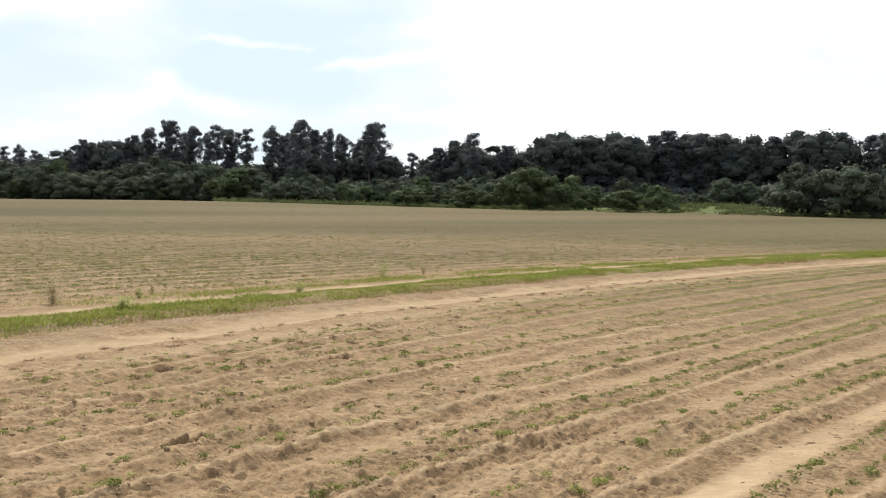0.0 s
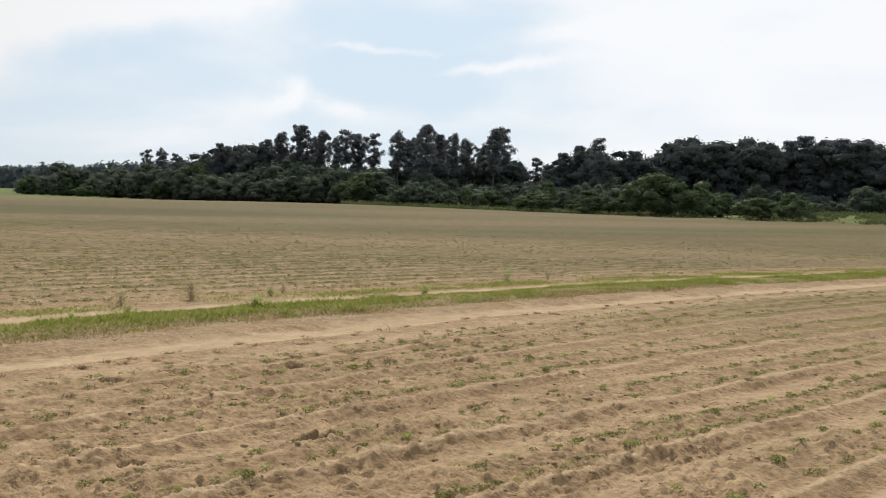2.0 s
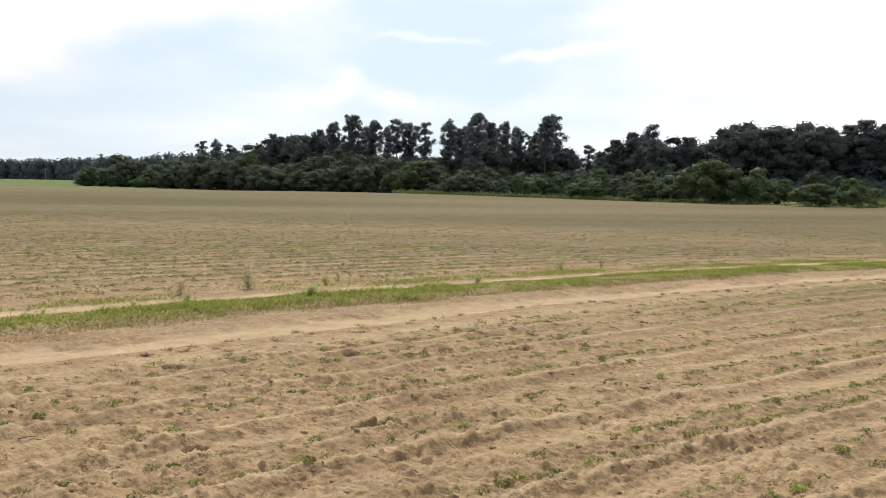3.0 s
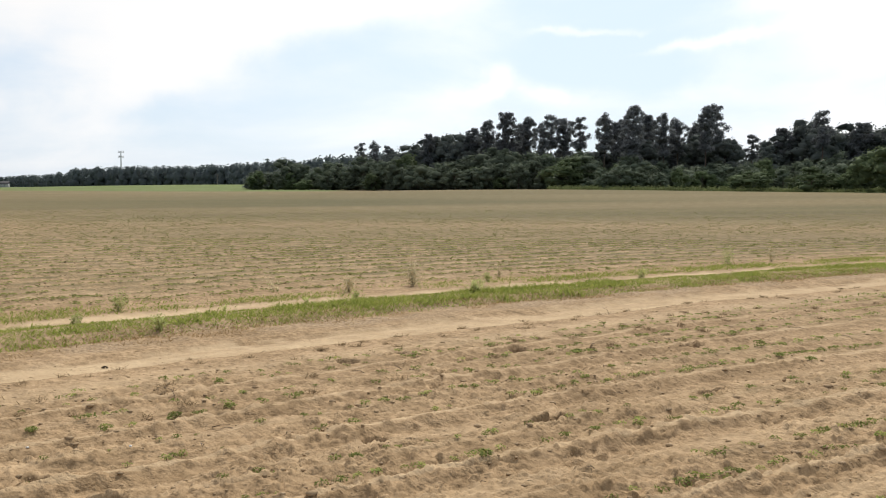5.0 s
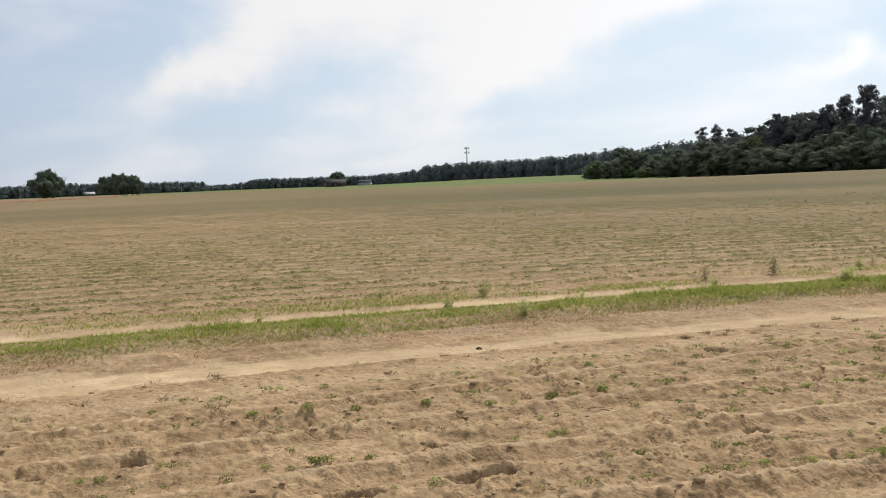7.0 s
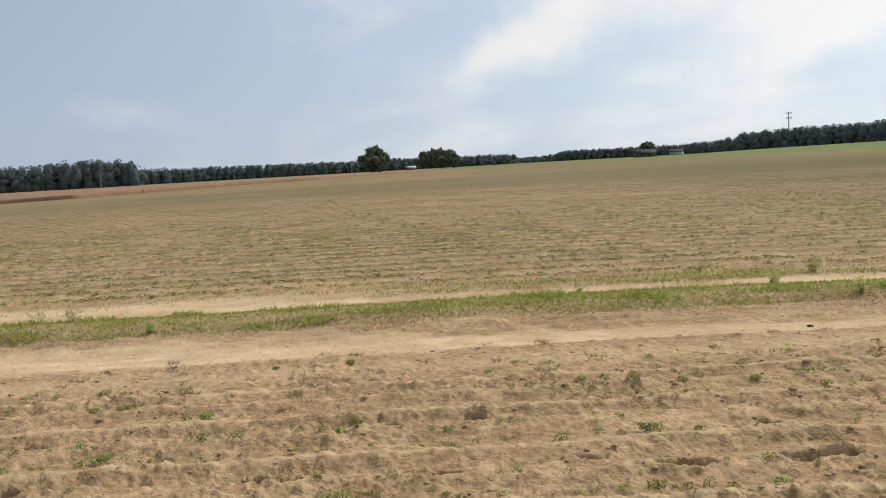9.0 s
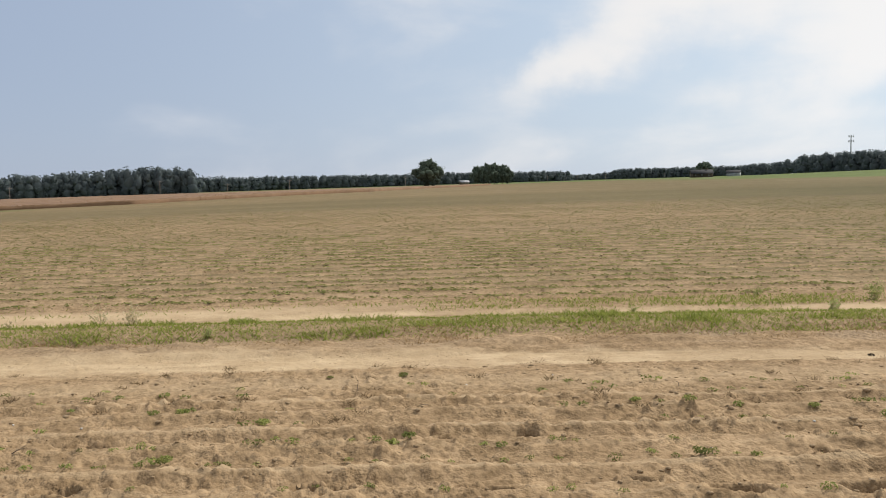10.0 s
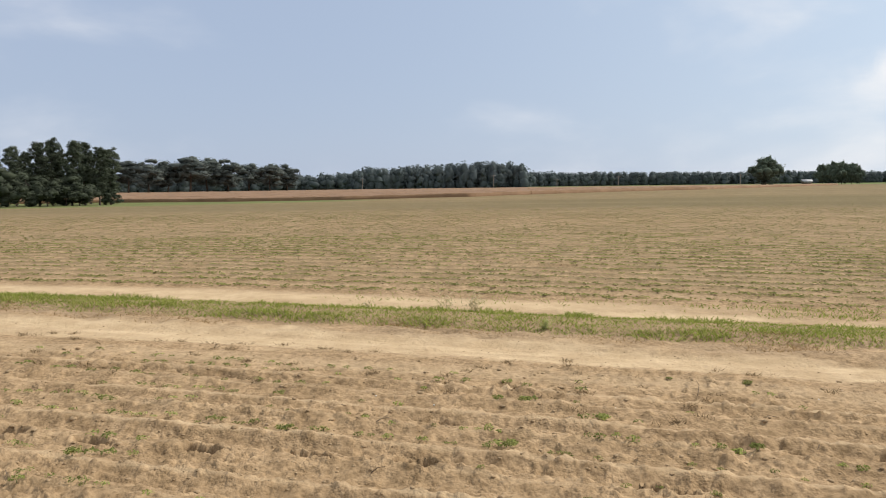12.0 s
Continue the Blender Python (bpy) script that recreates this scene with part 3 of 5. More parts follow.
    # shade of the steep bank faces, painted into the soil colour
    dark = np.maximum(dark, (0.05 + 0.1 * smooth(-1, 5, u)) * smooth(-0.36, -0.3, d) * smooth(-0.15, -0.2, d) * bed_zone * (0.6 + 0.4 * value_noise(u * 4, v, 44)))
    line = np.maximum(smooth(0.15, 0.04, np.abs(d)), smooth(0.15, 0.04, np.abs(d - TWIN))) * bed_zone
    green = (line * (0.12 * smooth(2, 9, u) + 0.45 * smooth(13, 30, r)) + 0.24 * bed_zone * smooth(10, 20, u)) * (0.75 + 0.5 * value_noise(u * 2.1, v * 3, 45))
    # damp soil in the pits and the shade inside them, both as colour
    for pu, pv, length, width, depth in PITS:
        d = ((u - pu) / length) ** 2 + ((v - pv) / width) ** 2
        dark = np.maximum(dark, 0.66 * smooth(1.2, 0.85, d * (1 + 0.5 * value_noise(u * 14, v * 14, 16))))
    litter = (0.55 + 0.4 * smooth(-3, 3, u)) * smooth(0.65, 0.25, np.abs(w - 10.6)) * smooth(-0.6, 0.3, value_noise(u * 1.3, v * 3, 24))
    litter = np.maximum(litter, 0.5 * smooth(0.9, 0.5, np.abs(w - 11.5)))
    crop = smooth(13.6, 17, w) * (0.85 + 0.12 * smooth(8, 20, u)) + smooth(24, 60, w) * 0.15
    crop = crop * (0.74 + 0.26 * smooth(-4, 12, u))
    crop = np.where(w < 13, 0.5 * smooth(30, 60, r) * smooth(8.8, 8, w), np.maximum(crop * (1 - smooth(30, 60, r)), smooth(30, 60, r) * (0.76 + 0.24 * smooth(0, 50, u))) * (0.85 + 0.15 * value_noise(u * 0.02, v * 0.06, 25)))
    crop = crop * (1 - 0.22 * smooth(40, 56, w) * smooth(84, 64, w) * smooth(30, 8, u) - 0.16 * smooth(130, 175, w) + 0.05 * value_noise(u * 0.012, v * 0.09, 46))
    meadow = smooth(0.62, 0.8, value_noise(X * 0.004 + 3.1, Y * 0.004, 26)) * smooth(380, 420, r)
    azim = np.degrees(np.arctan2(-X, Y))
    meadow = np.maximum(meadow, smooth(0, 9, r - 165 + 7 * smooth(2, -10, azim)) * smooth(14, 11, azim) * smooth(-60, -40, azim))
    edge_r = np.interp(azim, [28, 36, 40, 44, 50], [225, 245, 262, 290, 340])
    meadow = np.maximum(meadow, smooth(-6, 8, r - edge_r) * smooth(26, 28, azim) * smooth(54, 46, azim))
    meadow = np.maximum(meadow, smooth(560, 640, r))
    meadow = np.maximum(meadow, 0.8 * smooth(160, 172, r) * smooth(86, 92, azim) * smooth(160, 130, azim))
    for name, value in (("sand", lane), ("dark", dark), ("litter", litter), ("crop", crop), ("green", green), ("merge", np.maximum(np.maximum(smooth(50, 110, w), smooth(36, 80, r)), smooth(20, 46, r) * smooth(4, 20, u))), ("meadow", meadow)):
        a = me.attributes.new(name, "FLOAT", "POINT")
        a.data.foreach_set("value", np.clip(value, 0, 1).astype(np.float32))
    return tagged(new("ground", me), "sandy ploughed field soil with furrows and a track", "ground", kind="structure")


build_ground()

# ---------------------------------------------------------------- trees


def lump(seed, rough=0.3):
    r = np.random.default_rng(seed)
    g = (1 + 5 ** 0.5) / 2
    v = np.array([(-1, g, 0), (1, g, 0), (-1, -g, 0), (1, -g, 0), (0, -1, g), (0, 1, g), (0, -1, -g), (0, 1, -g), (g, 0, -1), (g, 0, 1), (-g, 0, -1), (-g, 0, 1)], float)
    v /= np.linalg.norm(v[0])
    v *= 1 + r.uniform(-rough, rough, (12, 1))
    v *= [1.0, 0.8, 0.62]
    f = [(0, 11, 5), (0, 5, 1), (0, 1, 7), (0, 7, 10), (0, 10, 11), (1, 5, 9), (5, 11, 4), (11, 10, 2), (10, 7, 6), (7, 1, 8),
         (3, 9, 4), (3, 4, 2), (3, 2, 6), (3, 6, 8), (3, 8, 9), (4, 9, 5), (2, 4, 11), (6, 2, 10), (8, 6, 7), (9, 8, 1)]
    return v, np.array(f)


def heart(centre, size, r, share=0.5, count=2):
    """The dense inside of a clump of foliage: a few jagged masses under the leaves."""
    pieces = []
    for _ in range(count):
        v, f = lump(int(r.integers(0, 100000)), 0.42)
        d = r.normal(0, 1, 3)
        d = d / np.linalg.norm(d) * r.uniform(0.1, 0.5)
        pieces.append((v / [1.0, 0.8, 0.62] * size * share * r.uniform(0.55, 0.85) + d * size * share + centre, f))
    return join(pieces)


def clump(centre, size, count, r, droop=0.0):
    """Points and outward directions in a flattened, uneven clump of foliage."""
    d = r.normal(0, 1, (count, 3))
    d /= np.linalg.norm(d, axis=1)[:, None]
    q = d * r.uniform(0.5, 0.93, count)[:, None] * size
    q[:, 2] -= droop * np.hypot(q[:, 0], q[:, 1])
    return centre + q, d * [1, 1, 1.2] + [0, 0, 0.35]


def pine_meshes(seed, height=20.0, bare=0.45, spread=3.8, tiers=7, full=1.0):
    """Trunk with limbs, and crown in loose flat tiers, of a tall pine."""
    r = np.random.default_rng(seed)
    zs = np.linspace(0, 1, 9)
    sway = np.cumsum(r.normal(0, 0.012, (9, 2)), 0) * height * zs[:, None]
    spine = np.stack([sway[:, 0], sway[:, 1], zs * height * 0.95], 1)
    radius = 0.013 * height * (1 - 0.86 * zs) * np.where(zs < 0.05, 1.35, 1)
    wood, pts, dirs, inner = [tube(spine, radius, 7)], [], [], []
    low, k = bare * height, height / 20

    def axis(h):
        return np.array([np.interp(h / height, zs, spine[:, c]) for c in range(3)])

    a = r.uniform(0, 6.28)
    for i in range(tiers):
        rel = i / (tiers - 1)
        h = low + (height * 0.97 - low) * rel
        reach = 0.92 * spread * k * float(np.interp(rel, [0, 0.25, 0.55, 0.8, 1], [0.55, 0.85, 1.0, 0.92, 0.5]))
        for j in range(int(round((6.5 if rel < 0.9 else 4) * full))):
            a += 1.35 + r.normal(0, 0.35)
            out = reach * r.uniform(0.28, 0.84)
            base = axis(max(low * 0.85, h - 0.35 * out - 0.3))
            centre = axis(h) + [math.cos(a) * out, math.sin(a) * out, r.normal(0, 0.85 - 0.35 * rel) * k]
            if j % 2 == 0:
                wood.append(tube([base, (base + centre) / 2 - [0, 0, 0.05 * out], centre], np.array([0.075, 0.05, 0.02]) * k * (1.3 - 0.6 * rel), 4))
            size = np.array([1.0, 1.0, 0.75]) * r.uniform(0.8, 1.45) * (1.1 - 0.15 * rel) * k
            p, d = clump(centre, size, 72, r, 0.05)
            pts.append(p)
            dirs.append(d)
            inner.append(heart(centre, size, r, 0.55))
        size = np.array([1.75, 1.75, 1.3]) * k * (1.1 - 0.35 * rel)
        p, d = clump(axis(h), size, 90, r)
        pts.append(p)
        dirs.append(d)
        inner.append(heart(axis(h), size, r, 0.65))
    crown = leaf_cards(np.concatenate(pts), np.concatenate(dirs), 0.245 * k, 0.135 * k, r)
    return join(wood), (crown, join(inner))


def broad_meshes(seed, height=8.0, width=7.0, low=0.08, clumps=46, leaf=0.38, per=36):
    """Trunk with limbs, and crown, of a leafy tree or tall bush; low: where its foliage begins."""
    r = np.random.default_rng(seed)
    top = height * 0.72
    spine = np.array([[0, 0, 0], [r.normal(0, 0.1), r.normal(0, 0.1), top * 0.4], [r.normal(0, 0.3), r.normal(0, 0.3), top]])
    wood, pts, dirs, inner = [tube(spine, np.array([0.02, 0.014, 0.005]) * height, 7)], [], [], []
    middle, half = height * (low + (1 - low) * 0.47), height * (1 - low) * 0.42
    for i in range(clumps):
        d = r.normal(0, 1, 3)
        d /= np.linalg.norm(d)
        rad = r.uniform(0.45, 0.92)
        swell = 1 + 0.14 * math.sin(3 * math.atan2(d[1], d[0]) + seed) + 0.09 * math.sin(7 * d[2] + seed)
        if d[2] < 0 and low < 0.1:
            swell *= 1.25
        c = np.array([d[0] * width / 2 * rad * swell, d[1] * width / 2 * rad * swell, middle + d[2] * half * rad * (0.9 + 0.2 * swell)])
        if i % 3 == 0:
            b = spine[1] + (spine[2] - spine[1]) * r.uniform(0, 0.8)
            wood.append(tube([b, (b + c) / 2, c * 0.9 + b * 0.1], [0.008 * height, 0.005 * height, 0.002 * height], 4))
        size = np.array([1, 1, 0.8]) * r.uniform(0.6, 1.25) * 0.2 * (height + width) / 2
        p, q = clump(c, size, per, r, 0.05)
        p[:, 2] = np.maximum(p[:, 2], 0.05 + 0.1 * r.random(per))
        pts.append(p)
        dirs.append(q)
        v, f = heart(c, size, r, 0.66)
        v[:, 2] = np.maximum(v[:, 2], 0.02)
        inner.append((v, f))
    crown = leaf_cards(np.concatenate(pts), np.concatenate(dirs), leaf, leaf * 0.6, r)
    return join(wood), (crown, join(inner))


def tree_thing(name, meshes, leaf_mat, label, category, group):
    ob = new(name)
    trunk, crown = meshes
    part("trunk", mesh_from("trunk", *trunk, BARK, True), ob)
    (v, f), (w, g) = crown
    part("crown", mesh_from("crown", np.concatenate([v, w]), [f, g + len(v)], leaf_mat), ob)
    return tagged(ob, label, category, group)


def plant_tree(proto, azimuth, distance, top, r, squash=1.0):
    """Places a copy so that its top stands at the elevation top (degrees) seen from the field's corner."""
    thing, own = proto
    x, y = at(azimuth, distance)
    z = float(land(x, y)) - 0.1
    want = EYE + distance * math.tan(radians(top)) - z
    s = want / own
    ob = copy_thing(thing, Matrix.Identity(4))
    ob.scale = (s * squash, s * squash, s)
    ob.rotation_euler = (0, 0, r.uniform(0, 6.28))
    ob.location = (x, y, z)
    return ob


def prototypes(kind, specs, leaf_mat, label, category, group):
    out = []
    for spec in specs:
        if kind == "pine":
            meshes = pine_meshes(**spec)
        else:
            meshes = broad_meshes(**spec)
        name = {"pine": "pine_tree", "bush": "bush", "oak": "broadleaf_tree"}[kind]
        ob = tree_thing(name, meshes, leaf_mat, label, category, group)
        out.append((ob, float(np.percentile(meshes[1][0][0][:, 2], 99.7))))
    return out


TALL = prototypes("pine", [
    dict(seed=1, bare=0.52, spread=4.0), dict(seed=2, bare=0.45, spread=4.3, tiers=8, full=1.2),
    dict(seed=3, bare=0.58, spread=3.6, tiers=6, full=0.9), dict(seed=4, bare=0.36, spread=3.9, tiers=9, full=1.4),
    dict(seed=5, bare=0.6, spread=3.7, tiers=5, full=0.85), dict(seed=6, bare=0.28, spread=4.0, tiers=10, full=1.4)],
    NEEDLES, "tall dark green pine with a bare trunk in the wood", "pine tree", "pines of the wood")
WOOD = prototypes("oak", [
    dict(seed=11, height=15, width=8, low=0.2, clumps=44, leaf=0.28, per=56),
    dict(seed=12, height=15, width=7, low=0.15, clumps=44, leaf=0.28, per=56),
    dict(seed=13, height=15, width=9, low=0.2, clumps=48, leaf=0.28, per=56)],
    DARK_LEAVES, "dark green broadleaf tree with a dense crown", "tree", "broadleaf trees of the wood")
ROUND = prototypes("oak", [
    dict(seed=14, height=13, width=12, low=0.06, clumps=75, leaf=0.26, per=60), dict(seed=15, height=13, width=11, low=0.08, clumps=70, leaf=0.26, per=60)],
    FIELD_OAK, "dense rounded broadleaf tree beyond the field", "tree", "trees by the farm road")
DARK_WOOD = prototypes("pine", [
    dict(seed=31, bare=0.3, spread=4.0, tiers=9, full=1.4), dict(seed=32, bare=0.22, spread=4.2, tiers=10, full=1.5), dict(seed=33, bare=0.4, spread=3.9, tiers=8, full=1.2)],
    SHADED_FOLIAGE, "tall dense dark conifer at the end of the field", "conifer", "conifers at the end of the field")
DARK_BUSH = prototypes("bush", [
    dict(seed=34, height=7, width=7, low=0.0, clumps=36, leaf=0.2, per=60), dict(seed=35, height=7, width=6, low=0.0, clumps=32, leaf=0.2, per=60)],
    SHADED_FOLIAGE, "dense dark green bush under the conifers", "bush", "bushes under the conifers")
BUSH = prototypes("bush", [
    dict(seed=21, height=7, width=6.5, low=0.0, clumps=32, leaf=0.2, per=60), dict(seed=22, height=7, width=5.5, low=0.0, clumps=32, leaf=0.2, per=60),
    dict(seed=23, height=7, width=8, low=0.0, clumps=36, leaf=0.2, per=60), dict(seed=24, height=7, width=4.6, low=0.0, clumps=28, leaf=0.2, per=60)],
    LEAVES, "dense green bush at the edge of the wood", "bush", "bushes along the wood")
PALE_BUSH = prototypes("bush", [
    dict(seed=25, height=7, width=7, low=0.0, clumps=38, leaf=0.2, per=60), dict(seed=26, height=7, width=6, low=0.0, clumps=34, leaf=0.2, per=60),
    dict(seed=27, height=7, width=8, low=0.0, clumps=40, leaf=0.2, per=60)],
    PALE_LEAVES, "lighter green leafy bush standing out on the verge", "bush", "bushes along the wood")

tr = np.random.default_rng(42)


def profile(azimuth, table):
    return float(np.interp(azimuth, [a for a, _ in table], [b for _, b in table]))


# tops of the wood against the sky, azimuth and elevation in degrees
CANOPY = [(-34, 4.5), (-25.3, 4.6), (-22.2, 4.7), (-18.8, 4.3), (-16, 4.65), (-10.7, 4.5), (-6.3, 4.5), (-5.1, 3.4),
          (-4.6, 3.1), (-4.1, 3.9), (-2.8, 4.0), (-0.2, 3.9), (1.0, 2.9), (1.8, 2.3), (3.2, 2.9), (4.6, 3.4), (7, 3.2), (10, 2.7),
          (13, 2.4), (15, 3.0), (17, 3.2), (18.5, 3.35), (20.5, 3.3), (22.2, 3.0), (23.5, 2.4), (26, 1.9), (28, 1.4), (33, 1.0)]
UNDER = [(-34, 2.3), (-14, 1.9), (-6, 1.9), (0, 1.7), (5, 1.6), (8.5, 2.0), (12, 2.3), (16, 2.2), (20, 2.0), (26, 1.6),
         (29, 1.15), (32.6, 0.95)]
EDGE = [(-34, 190), (-20, 195), (0, 195), (10, 195), (20, 225), (28, 275), (33, 300)]

# single pines that stand out above the wood
for a, top, extra, which in [
        (17.9, 4.3, 12, 0), (16.6, 4.78, 10, 1), (15.4, 4.5, 16, 0), (14.4, 4.25, 10, 2), (13.9, 4.6, 14, 4), (13.0, 4.4, 18, 3),
        (12.1, 4.45, 12, 4), (10.6, 4.72, 12, 2), (9.1, 5.1, 10, 1), (8.3, 4.5, 22, 3), (7.1, 4.6, 12, 0), (6.3, 4.35, 20, 2),
        (4.7, 5.1, 8, 0), (4.1, 5.0, 20, 4), (10.1, 4.1, 30, 3), (18.8, 3.8, 18, 1), (5.6, 3.9, 30, 3), (2.1, 3.3, 25, 4),
        (-1.75, 4.6, 12, 4), (1.5, 2.9, 40, 4), (15.9, 4.1, 30, 3), (7.7, 4.2, 34, 5), (9.6, 4.3, 28, 5),
        (24.7, 3.0, 16, 2), (25.5, 2.85, 12, 4), (24.0, 2.7, 20, 4), (21.3, 3.4, 14, 5)]:
    plant_tree(TALL[which], a, profile(a, EDGE) + extra, top, tr, 0.88)
# the closed wood
for layer, (back_off, drop, step) in enumerate([(10, 0.2, 1.25), (21, 0.0, 0.85), (33, -0.1, 1.4)]):
    a = -29.0 + 0.4 * layer
    while a < 24:
        top = profile(a, CANOPY) - drop + tr.normal(0, 0.1)
        gap = 11.2 < a < 14.6 or 0.9 < a < 3.0
        proto = (TALL[3 + 2 * int(tr.integers(0, 2))] if tr.random() < 0.3 else WOOD[int(tr.integers(0, 3))])
        if not gap and layer == 1:
            plant_tree(proto, a, profile(a, EDGE) + back_off + tr.uniform(-3, 3), top, tr, 1.15)
        a += step * tr.uniform(0.7, 1.3)
# the undergrowth along its edge
for layer, (back_off, drop, step) in enumerate([(-6, 0.75, 1.2), (-1, 0.3, 1.3), (5, 0.0, 1.05)]):
    a = -29.0 + 0.3 * layer
    while a < 32.6:
        top = profile(a, UNDER) - drop + tr.normal(0, 0.33)
        open_verge = layer < 2 and a < -6.8
        if a < -6.8:
            top -= 0.4
        if not open_verge:
            plant_tree(PALE_BUSH[int(tr.integers(0, 3))] if tr.random() < 0.18 and a > -6.8 else BUSH[int(tr.integers(0, 4))], a,
                       profile(a, EDGE) + back_off + tr.uniform(-2, 2), max(0.6, top), tr, tr.uniform(0.95, 1.5))
        a += step * tr.uniform(0.7, 1.3)
# single bushes out on the verge
for a, d, top, squash, which in [(6.2, 172, 1.35, 0.85, 1), (-5.2, 168, 2.6, 1.15, 2), (-7.8, 172, 2.1, 1.0, 0), (-9.0, 174, 1.5, 1.1, 1),
                                 (-11.0, 160, 1.3, 1.5, 2), (-13.0, 163, 1.6, 1.2, 0), (-21.2, 160, 2.95, 1.25, 2),
                                 (-23.2, 158, 2.95, 1.3, 0), (-25.3, 160, 2.95, 1.3, 2), (-20.4, 162, 2.1, 1.0, 3), (-27.5, 160, 2.8, 1.3, 1),
                                 (2.2, 172, 1.2, 1.6, 2), (-1.2, 172, 1.4, 1.6, 0), (-3.0, 172, 1.2, 1.3, 1), (31.9, 292, 1.1, 1.1, 1), (29.8, 286, 1.0, 1.1, 0)]:
    plant_tree(PALE_BUSH[which % 3] if a > -18 else BUSH[which], a, d, top, tr, squash)

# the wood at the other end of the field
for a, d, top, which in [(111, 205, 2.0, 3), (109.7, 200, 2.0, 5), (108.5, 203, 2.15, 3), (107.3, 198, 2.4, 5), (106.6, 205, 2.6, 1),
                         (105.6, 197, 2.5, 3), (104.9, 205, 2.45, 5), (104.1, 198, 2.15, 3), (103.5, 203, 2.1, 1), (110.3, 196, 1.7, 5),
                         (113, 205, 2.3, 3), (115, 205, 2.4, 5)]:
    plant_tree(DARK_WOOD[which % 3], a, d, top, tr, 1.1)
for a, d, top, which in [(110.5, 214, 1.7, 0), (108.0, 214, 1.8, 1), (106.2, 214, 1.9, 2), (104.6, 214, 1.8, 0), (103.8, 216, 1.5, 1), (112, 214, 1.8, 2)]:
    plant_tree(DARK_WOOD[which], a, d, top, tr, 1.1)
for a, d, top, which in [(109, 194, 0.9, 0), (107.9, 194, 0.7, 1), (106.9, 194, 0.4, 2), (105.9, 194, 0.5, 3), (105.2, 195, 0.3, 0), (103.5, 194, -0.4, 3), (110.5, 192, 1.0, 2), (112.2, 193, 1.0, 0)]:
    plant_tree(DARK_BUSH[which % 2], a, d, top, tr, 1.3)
for a, top, which in [(102.4, 1.35, 0), (101.3, 1.45, 1), (100.2, 1.35, 2), (98.9, 1.62, 0), (97.9, 1.55, 2), (96.7, 1.45, 1),
                      (95.5, 1.2, 0), (94.2, 1.2, 2), (93.2, 1.15, 1)]:
    plant_tree(WOOD[which], a, 400 + tr.uniform(-10, 25), top, tr, 1.6)
# the lone tree and the clump by the farm road
plant_tree(ROUND[0], 64.4, 420, 1.47, tr, 1.0)
for a, top, which in [(61.3, 1.0, 1), (60.8, 1.12, 0), (60.3, 1.15, 2), (59.8, 1.05, 1), (59.5, 0.9, 0)]:
    plant_tree(ROUND[which % 2], a, 540, top, tr, 0.7)
plant_tree(ROUND[1], 47.7, 720, 0.92, tr, 1.1)
for proto in TALL + WOOD + ROUND + DARK_WOOD + DARK_BUSH + BUSH + PALE_BUSH:
    for o in (*proto[0].children_recursive, proto[0]):
        bpy.data.objects.remove(o)


# far belts of woodland: crowns too small to tell apart
def far_belt(name, table, height, seed, gap=4.0, label="distant dark green belt of woodland", wide=1.1):
    r = np.random.default_rng(seed)
    vs, ns, solid = [], [], []
    a = table[0][0]
    while a < table[-1][0]:
        top = float(np.interp(a, [t[0] for t in table], [t[1] for t in table]))
        d = float(np.interp(a, [t[0] for t in table], [t[2] for t in table]))
        for k in range(2):
            dd = d * (1 + 0.012 * k) + r.uniform(-6, 6)
            aa = a + math.degrees(r.uniform(-gap, gap) / dd)
            x, y = at(aa, dd)
            z = float(land(x, y))
            h = EYE + dd * math.tan(radians(top)) - z + r.normal(0, 0.05) * height
            n = 70
            t = r.uniform(0, 1, n) ** 1.1
            ring = wide * gap * 1.1 * np.sqrt(np.clip(1.03 - t ** 3, 0, 1)) * r.uniform(0.45, 1.05, n)
            b = r.uniform(0, 6.28, n)
            vs.append(np.stack([x + np.cos(b) * ring, y + np.sin(b) * ring, z + h * (1.02 * t - 0.02)], 1))
            ns.append(np.stack([np.cos(b), np.sin(b), 0.3 + t], 1))
            fat = wide * gap * 0.72
            for level in (0.2, 0.48, 0.74):
                b, out = r.uniform(0, 6.28), fat * 0.5 * r.uniform(0.2, 1.0)
                q, g = lump(int(r.integers(0, 100000)), 0.4)
                tall = h * (0.26 if level < 0.7 else 0.2)
                solid.append((q / [1.0, 0.8, 0.62] * [fat * (1.0 if level < 0.7 else 0.6), fat * (1.0 if level < 0.7 else 0.6), tall] + [x + math.cos(b) * out, y + math.sin(b) * out, z + h * level], g))
        a += math.degrees(0.46 * gap / d)
    p = np.concatenate(vs)
    size = 0.055 * height
    v, f = leaf_cards(p, np.concatenate(ns), size, size * 0.7, r)
    q, g = join(solid)
    ob = new(name, mesh_from(name, np.concatenate([v, q]), [f, g + len(v)], HAZY_NEEDLES if name == "far_woods" else DARK_LEAVES))
    return tagged(ob, label, "woodland", kind="stuff")


far_belt("undergrowth", [(-36, 3.2, 238), (-7, 3.2, 240), (-5, 2.6, 240), (-3.5, 2.8, 240), (0, 2.6, 240), (2, 2.0, 240), (3, 1.8, 240), (8, 2.1, 240), (12, 2.2, 238), (14.4, 2.3, 242), (15.2, 2.5, 245), (17, 2.6, 250), (20, 2.7, 262), (22, 2.4, 270), (23.5, 2.0, 278), (25, 1.7, 285), (28, 1.2, 305), (32.5, 0.9, 318)], 9, 50, 2.4,
         "dense shaded undergrowth deep in the pine wood")
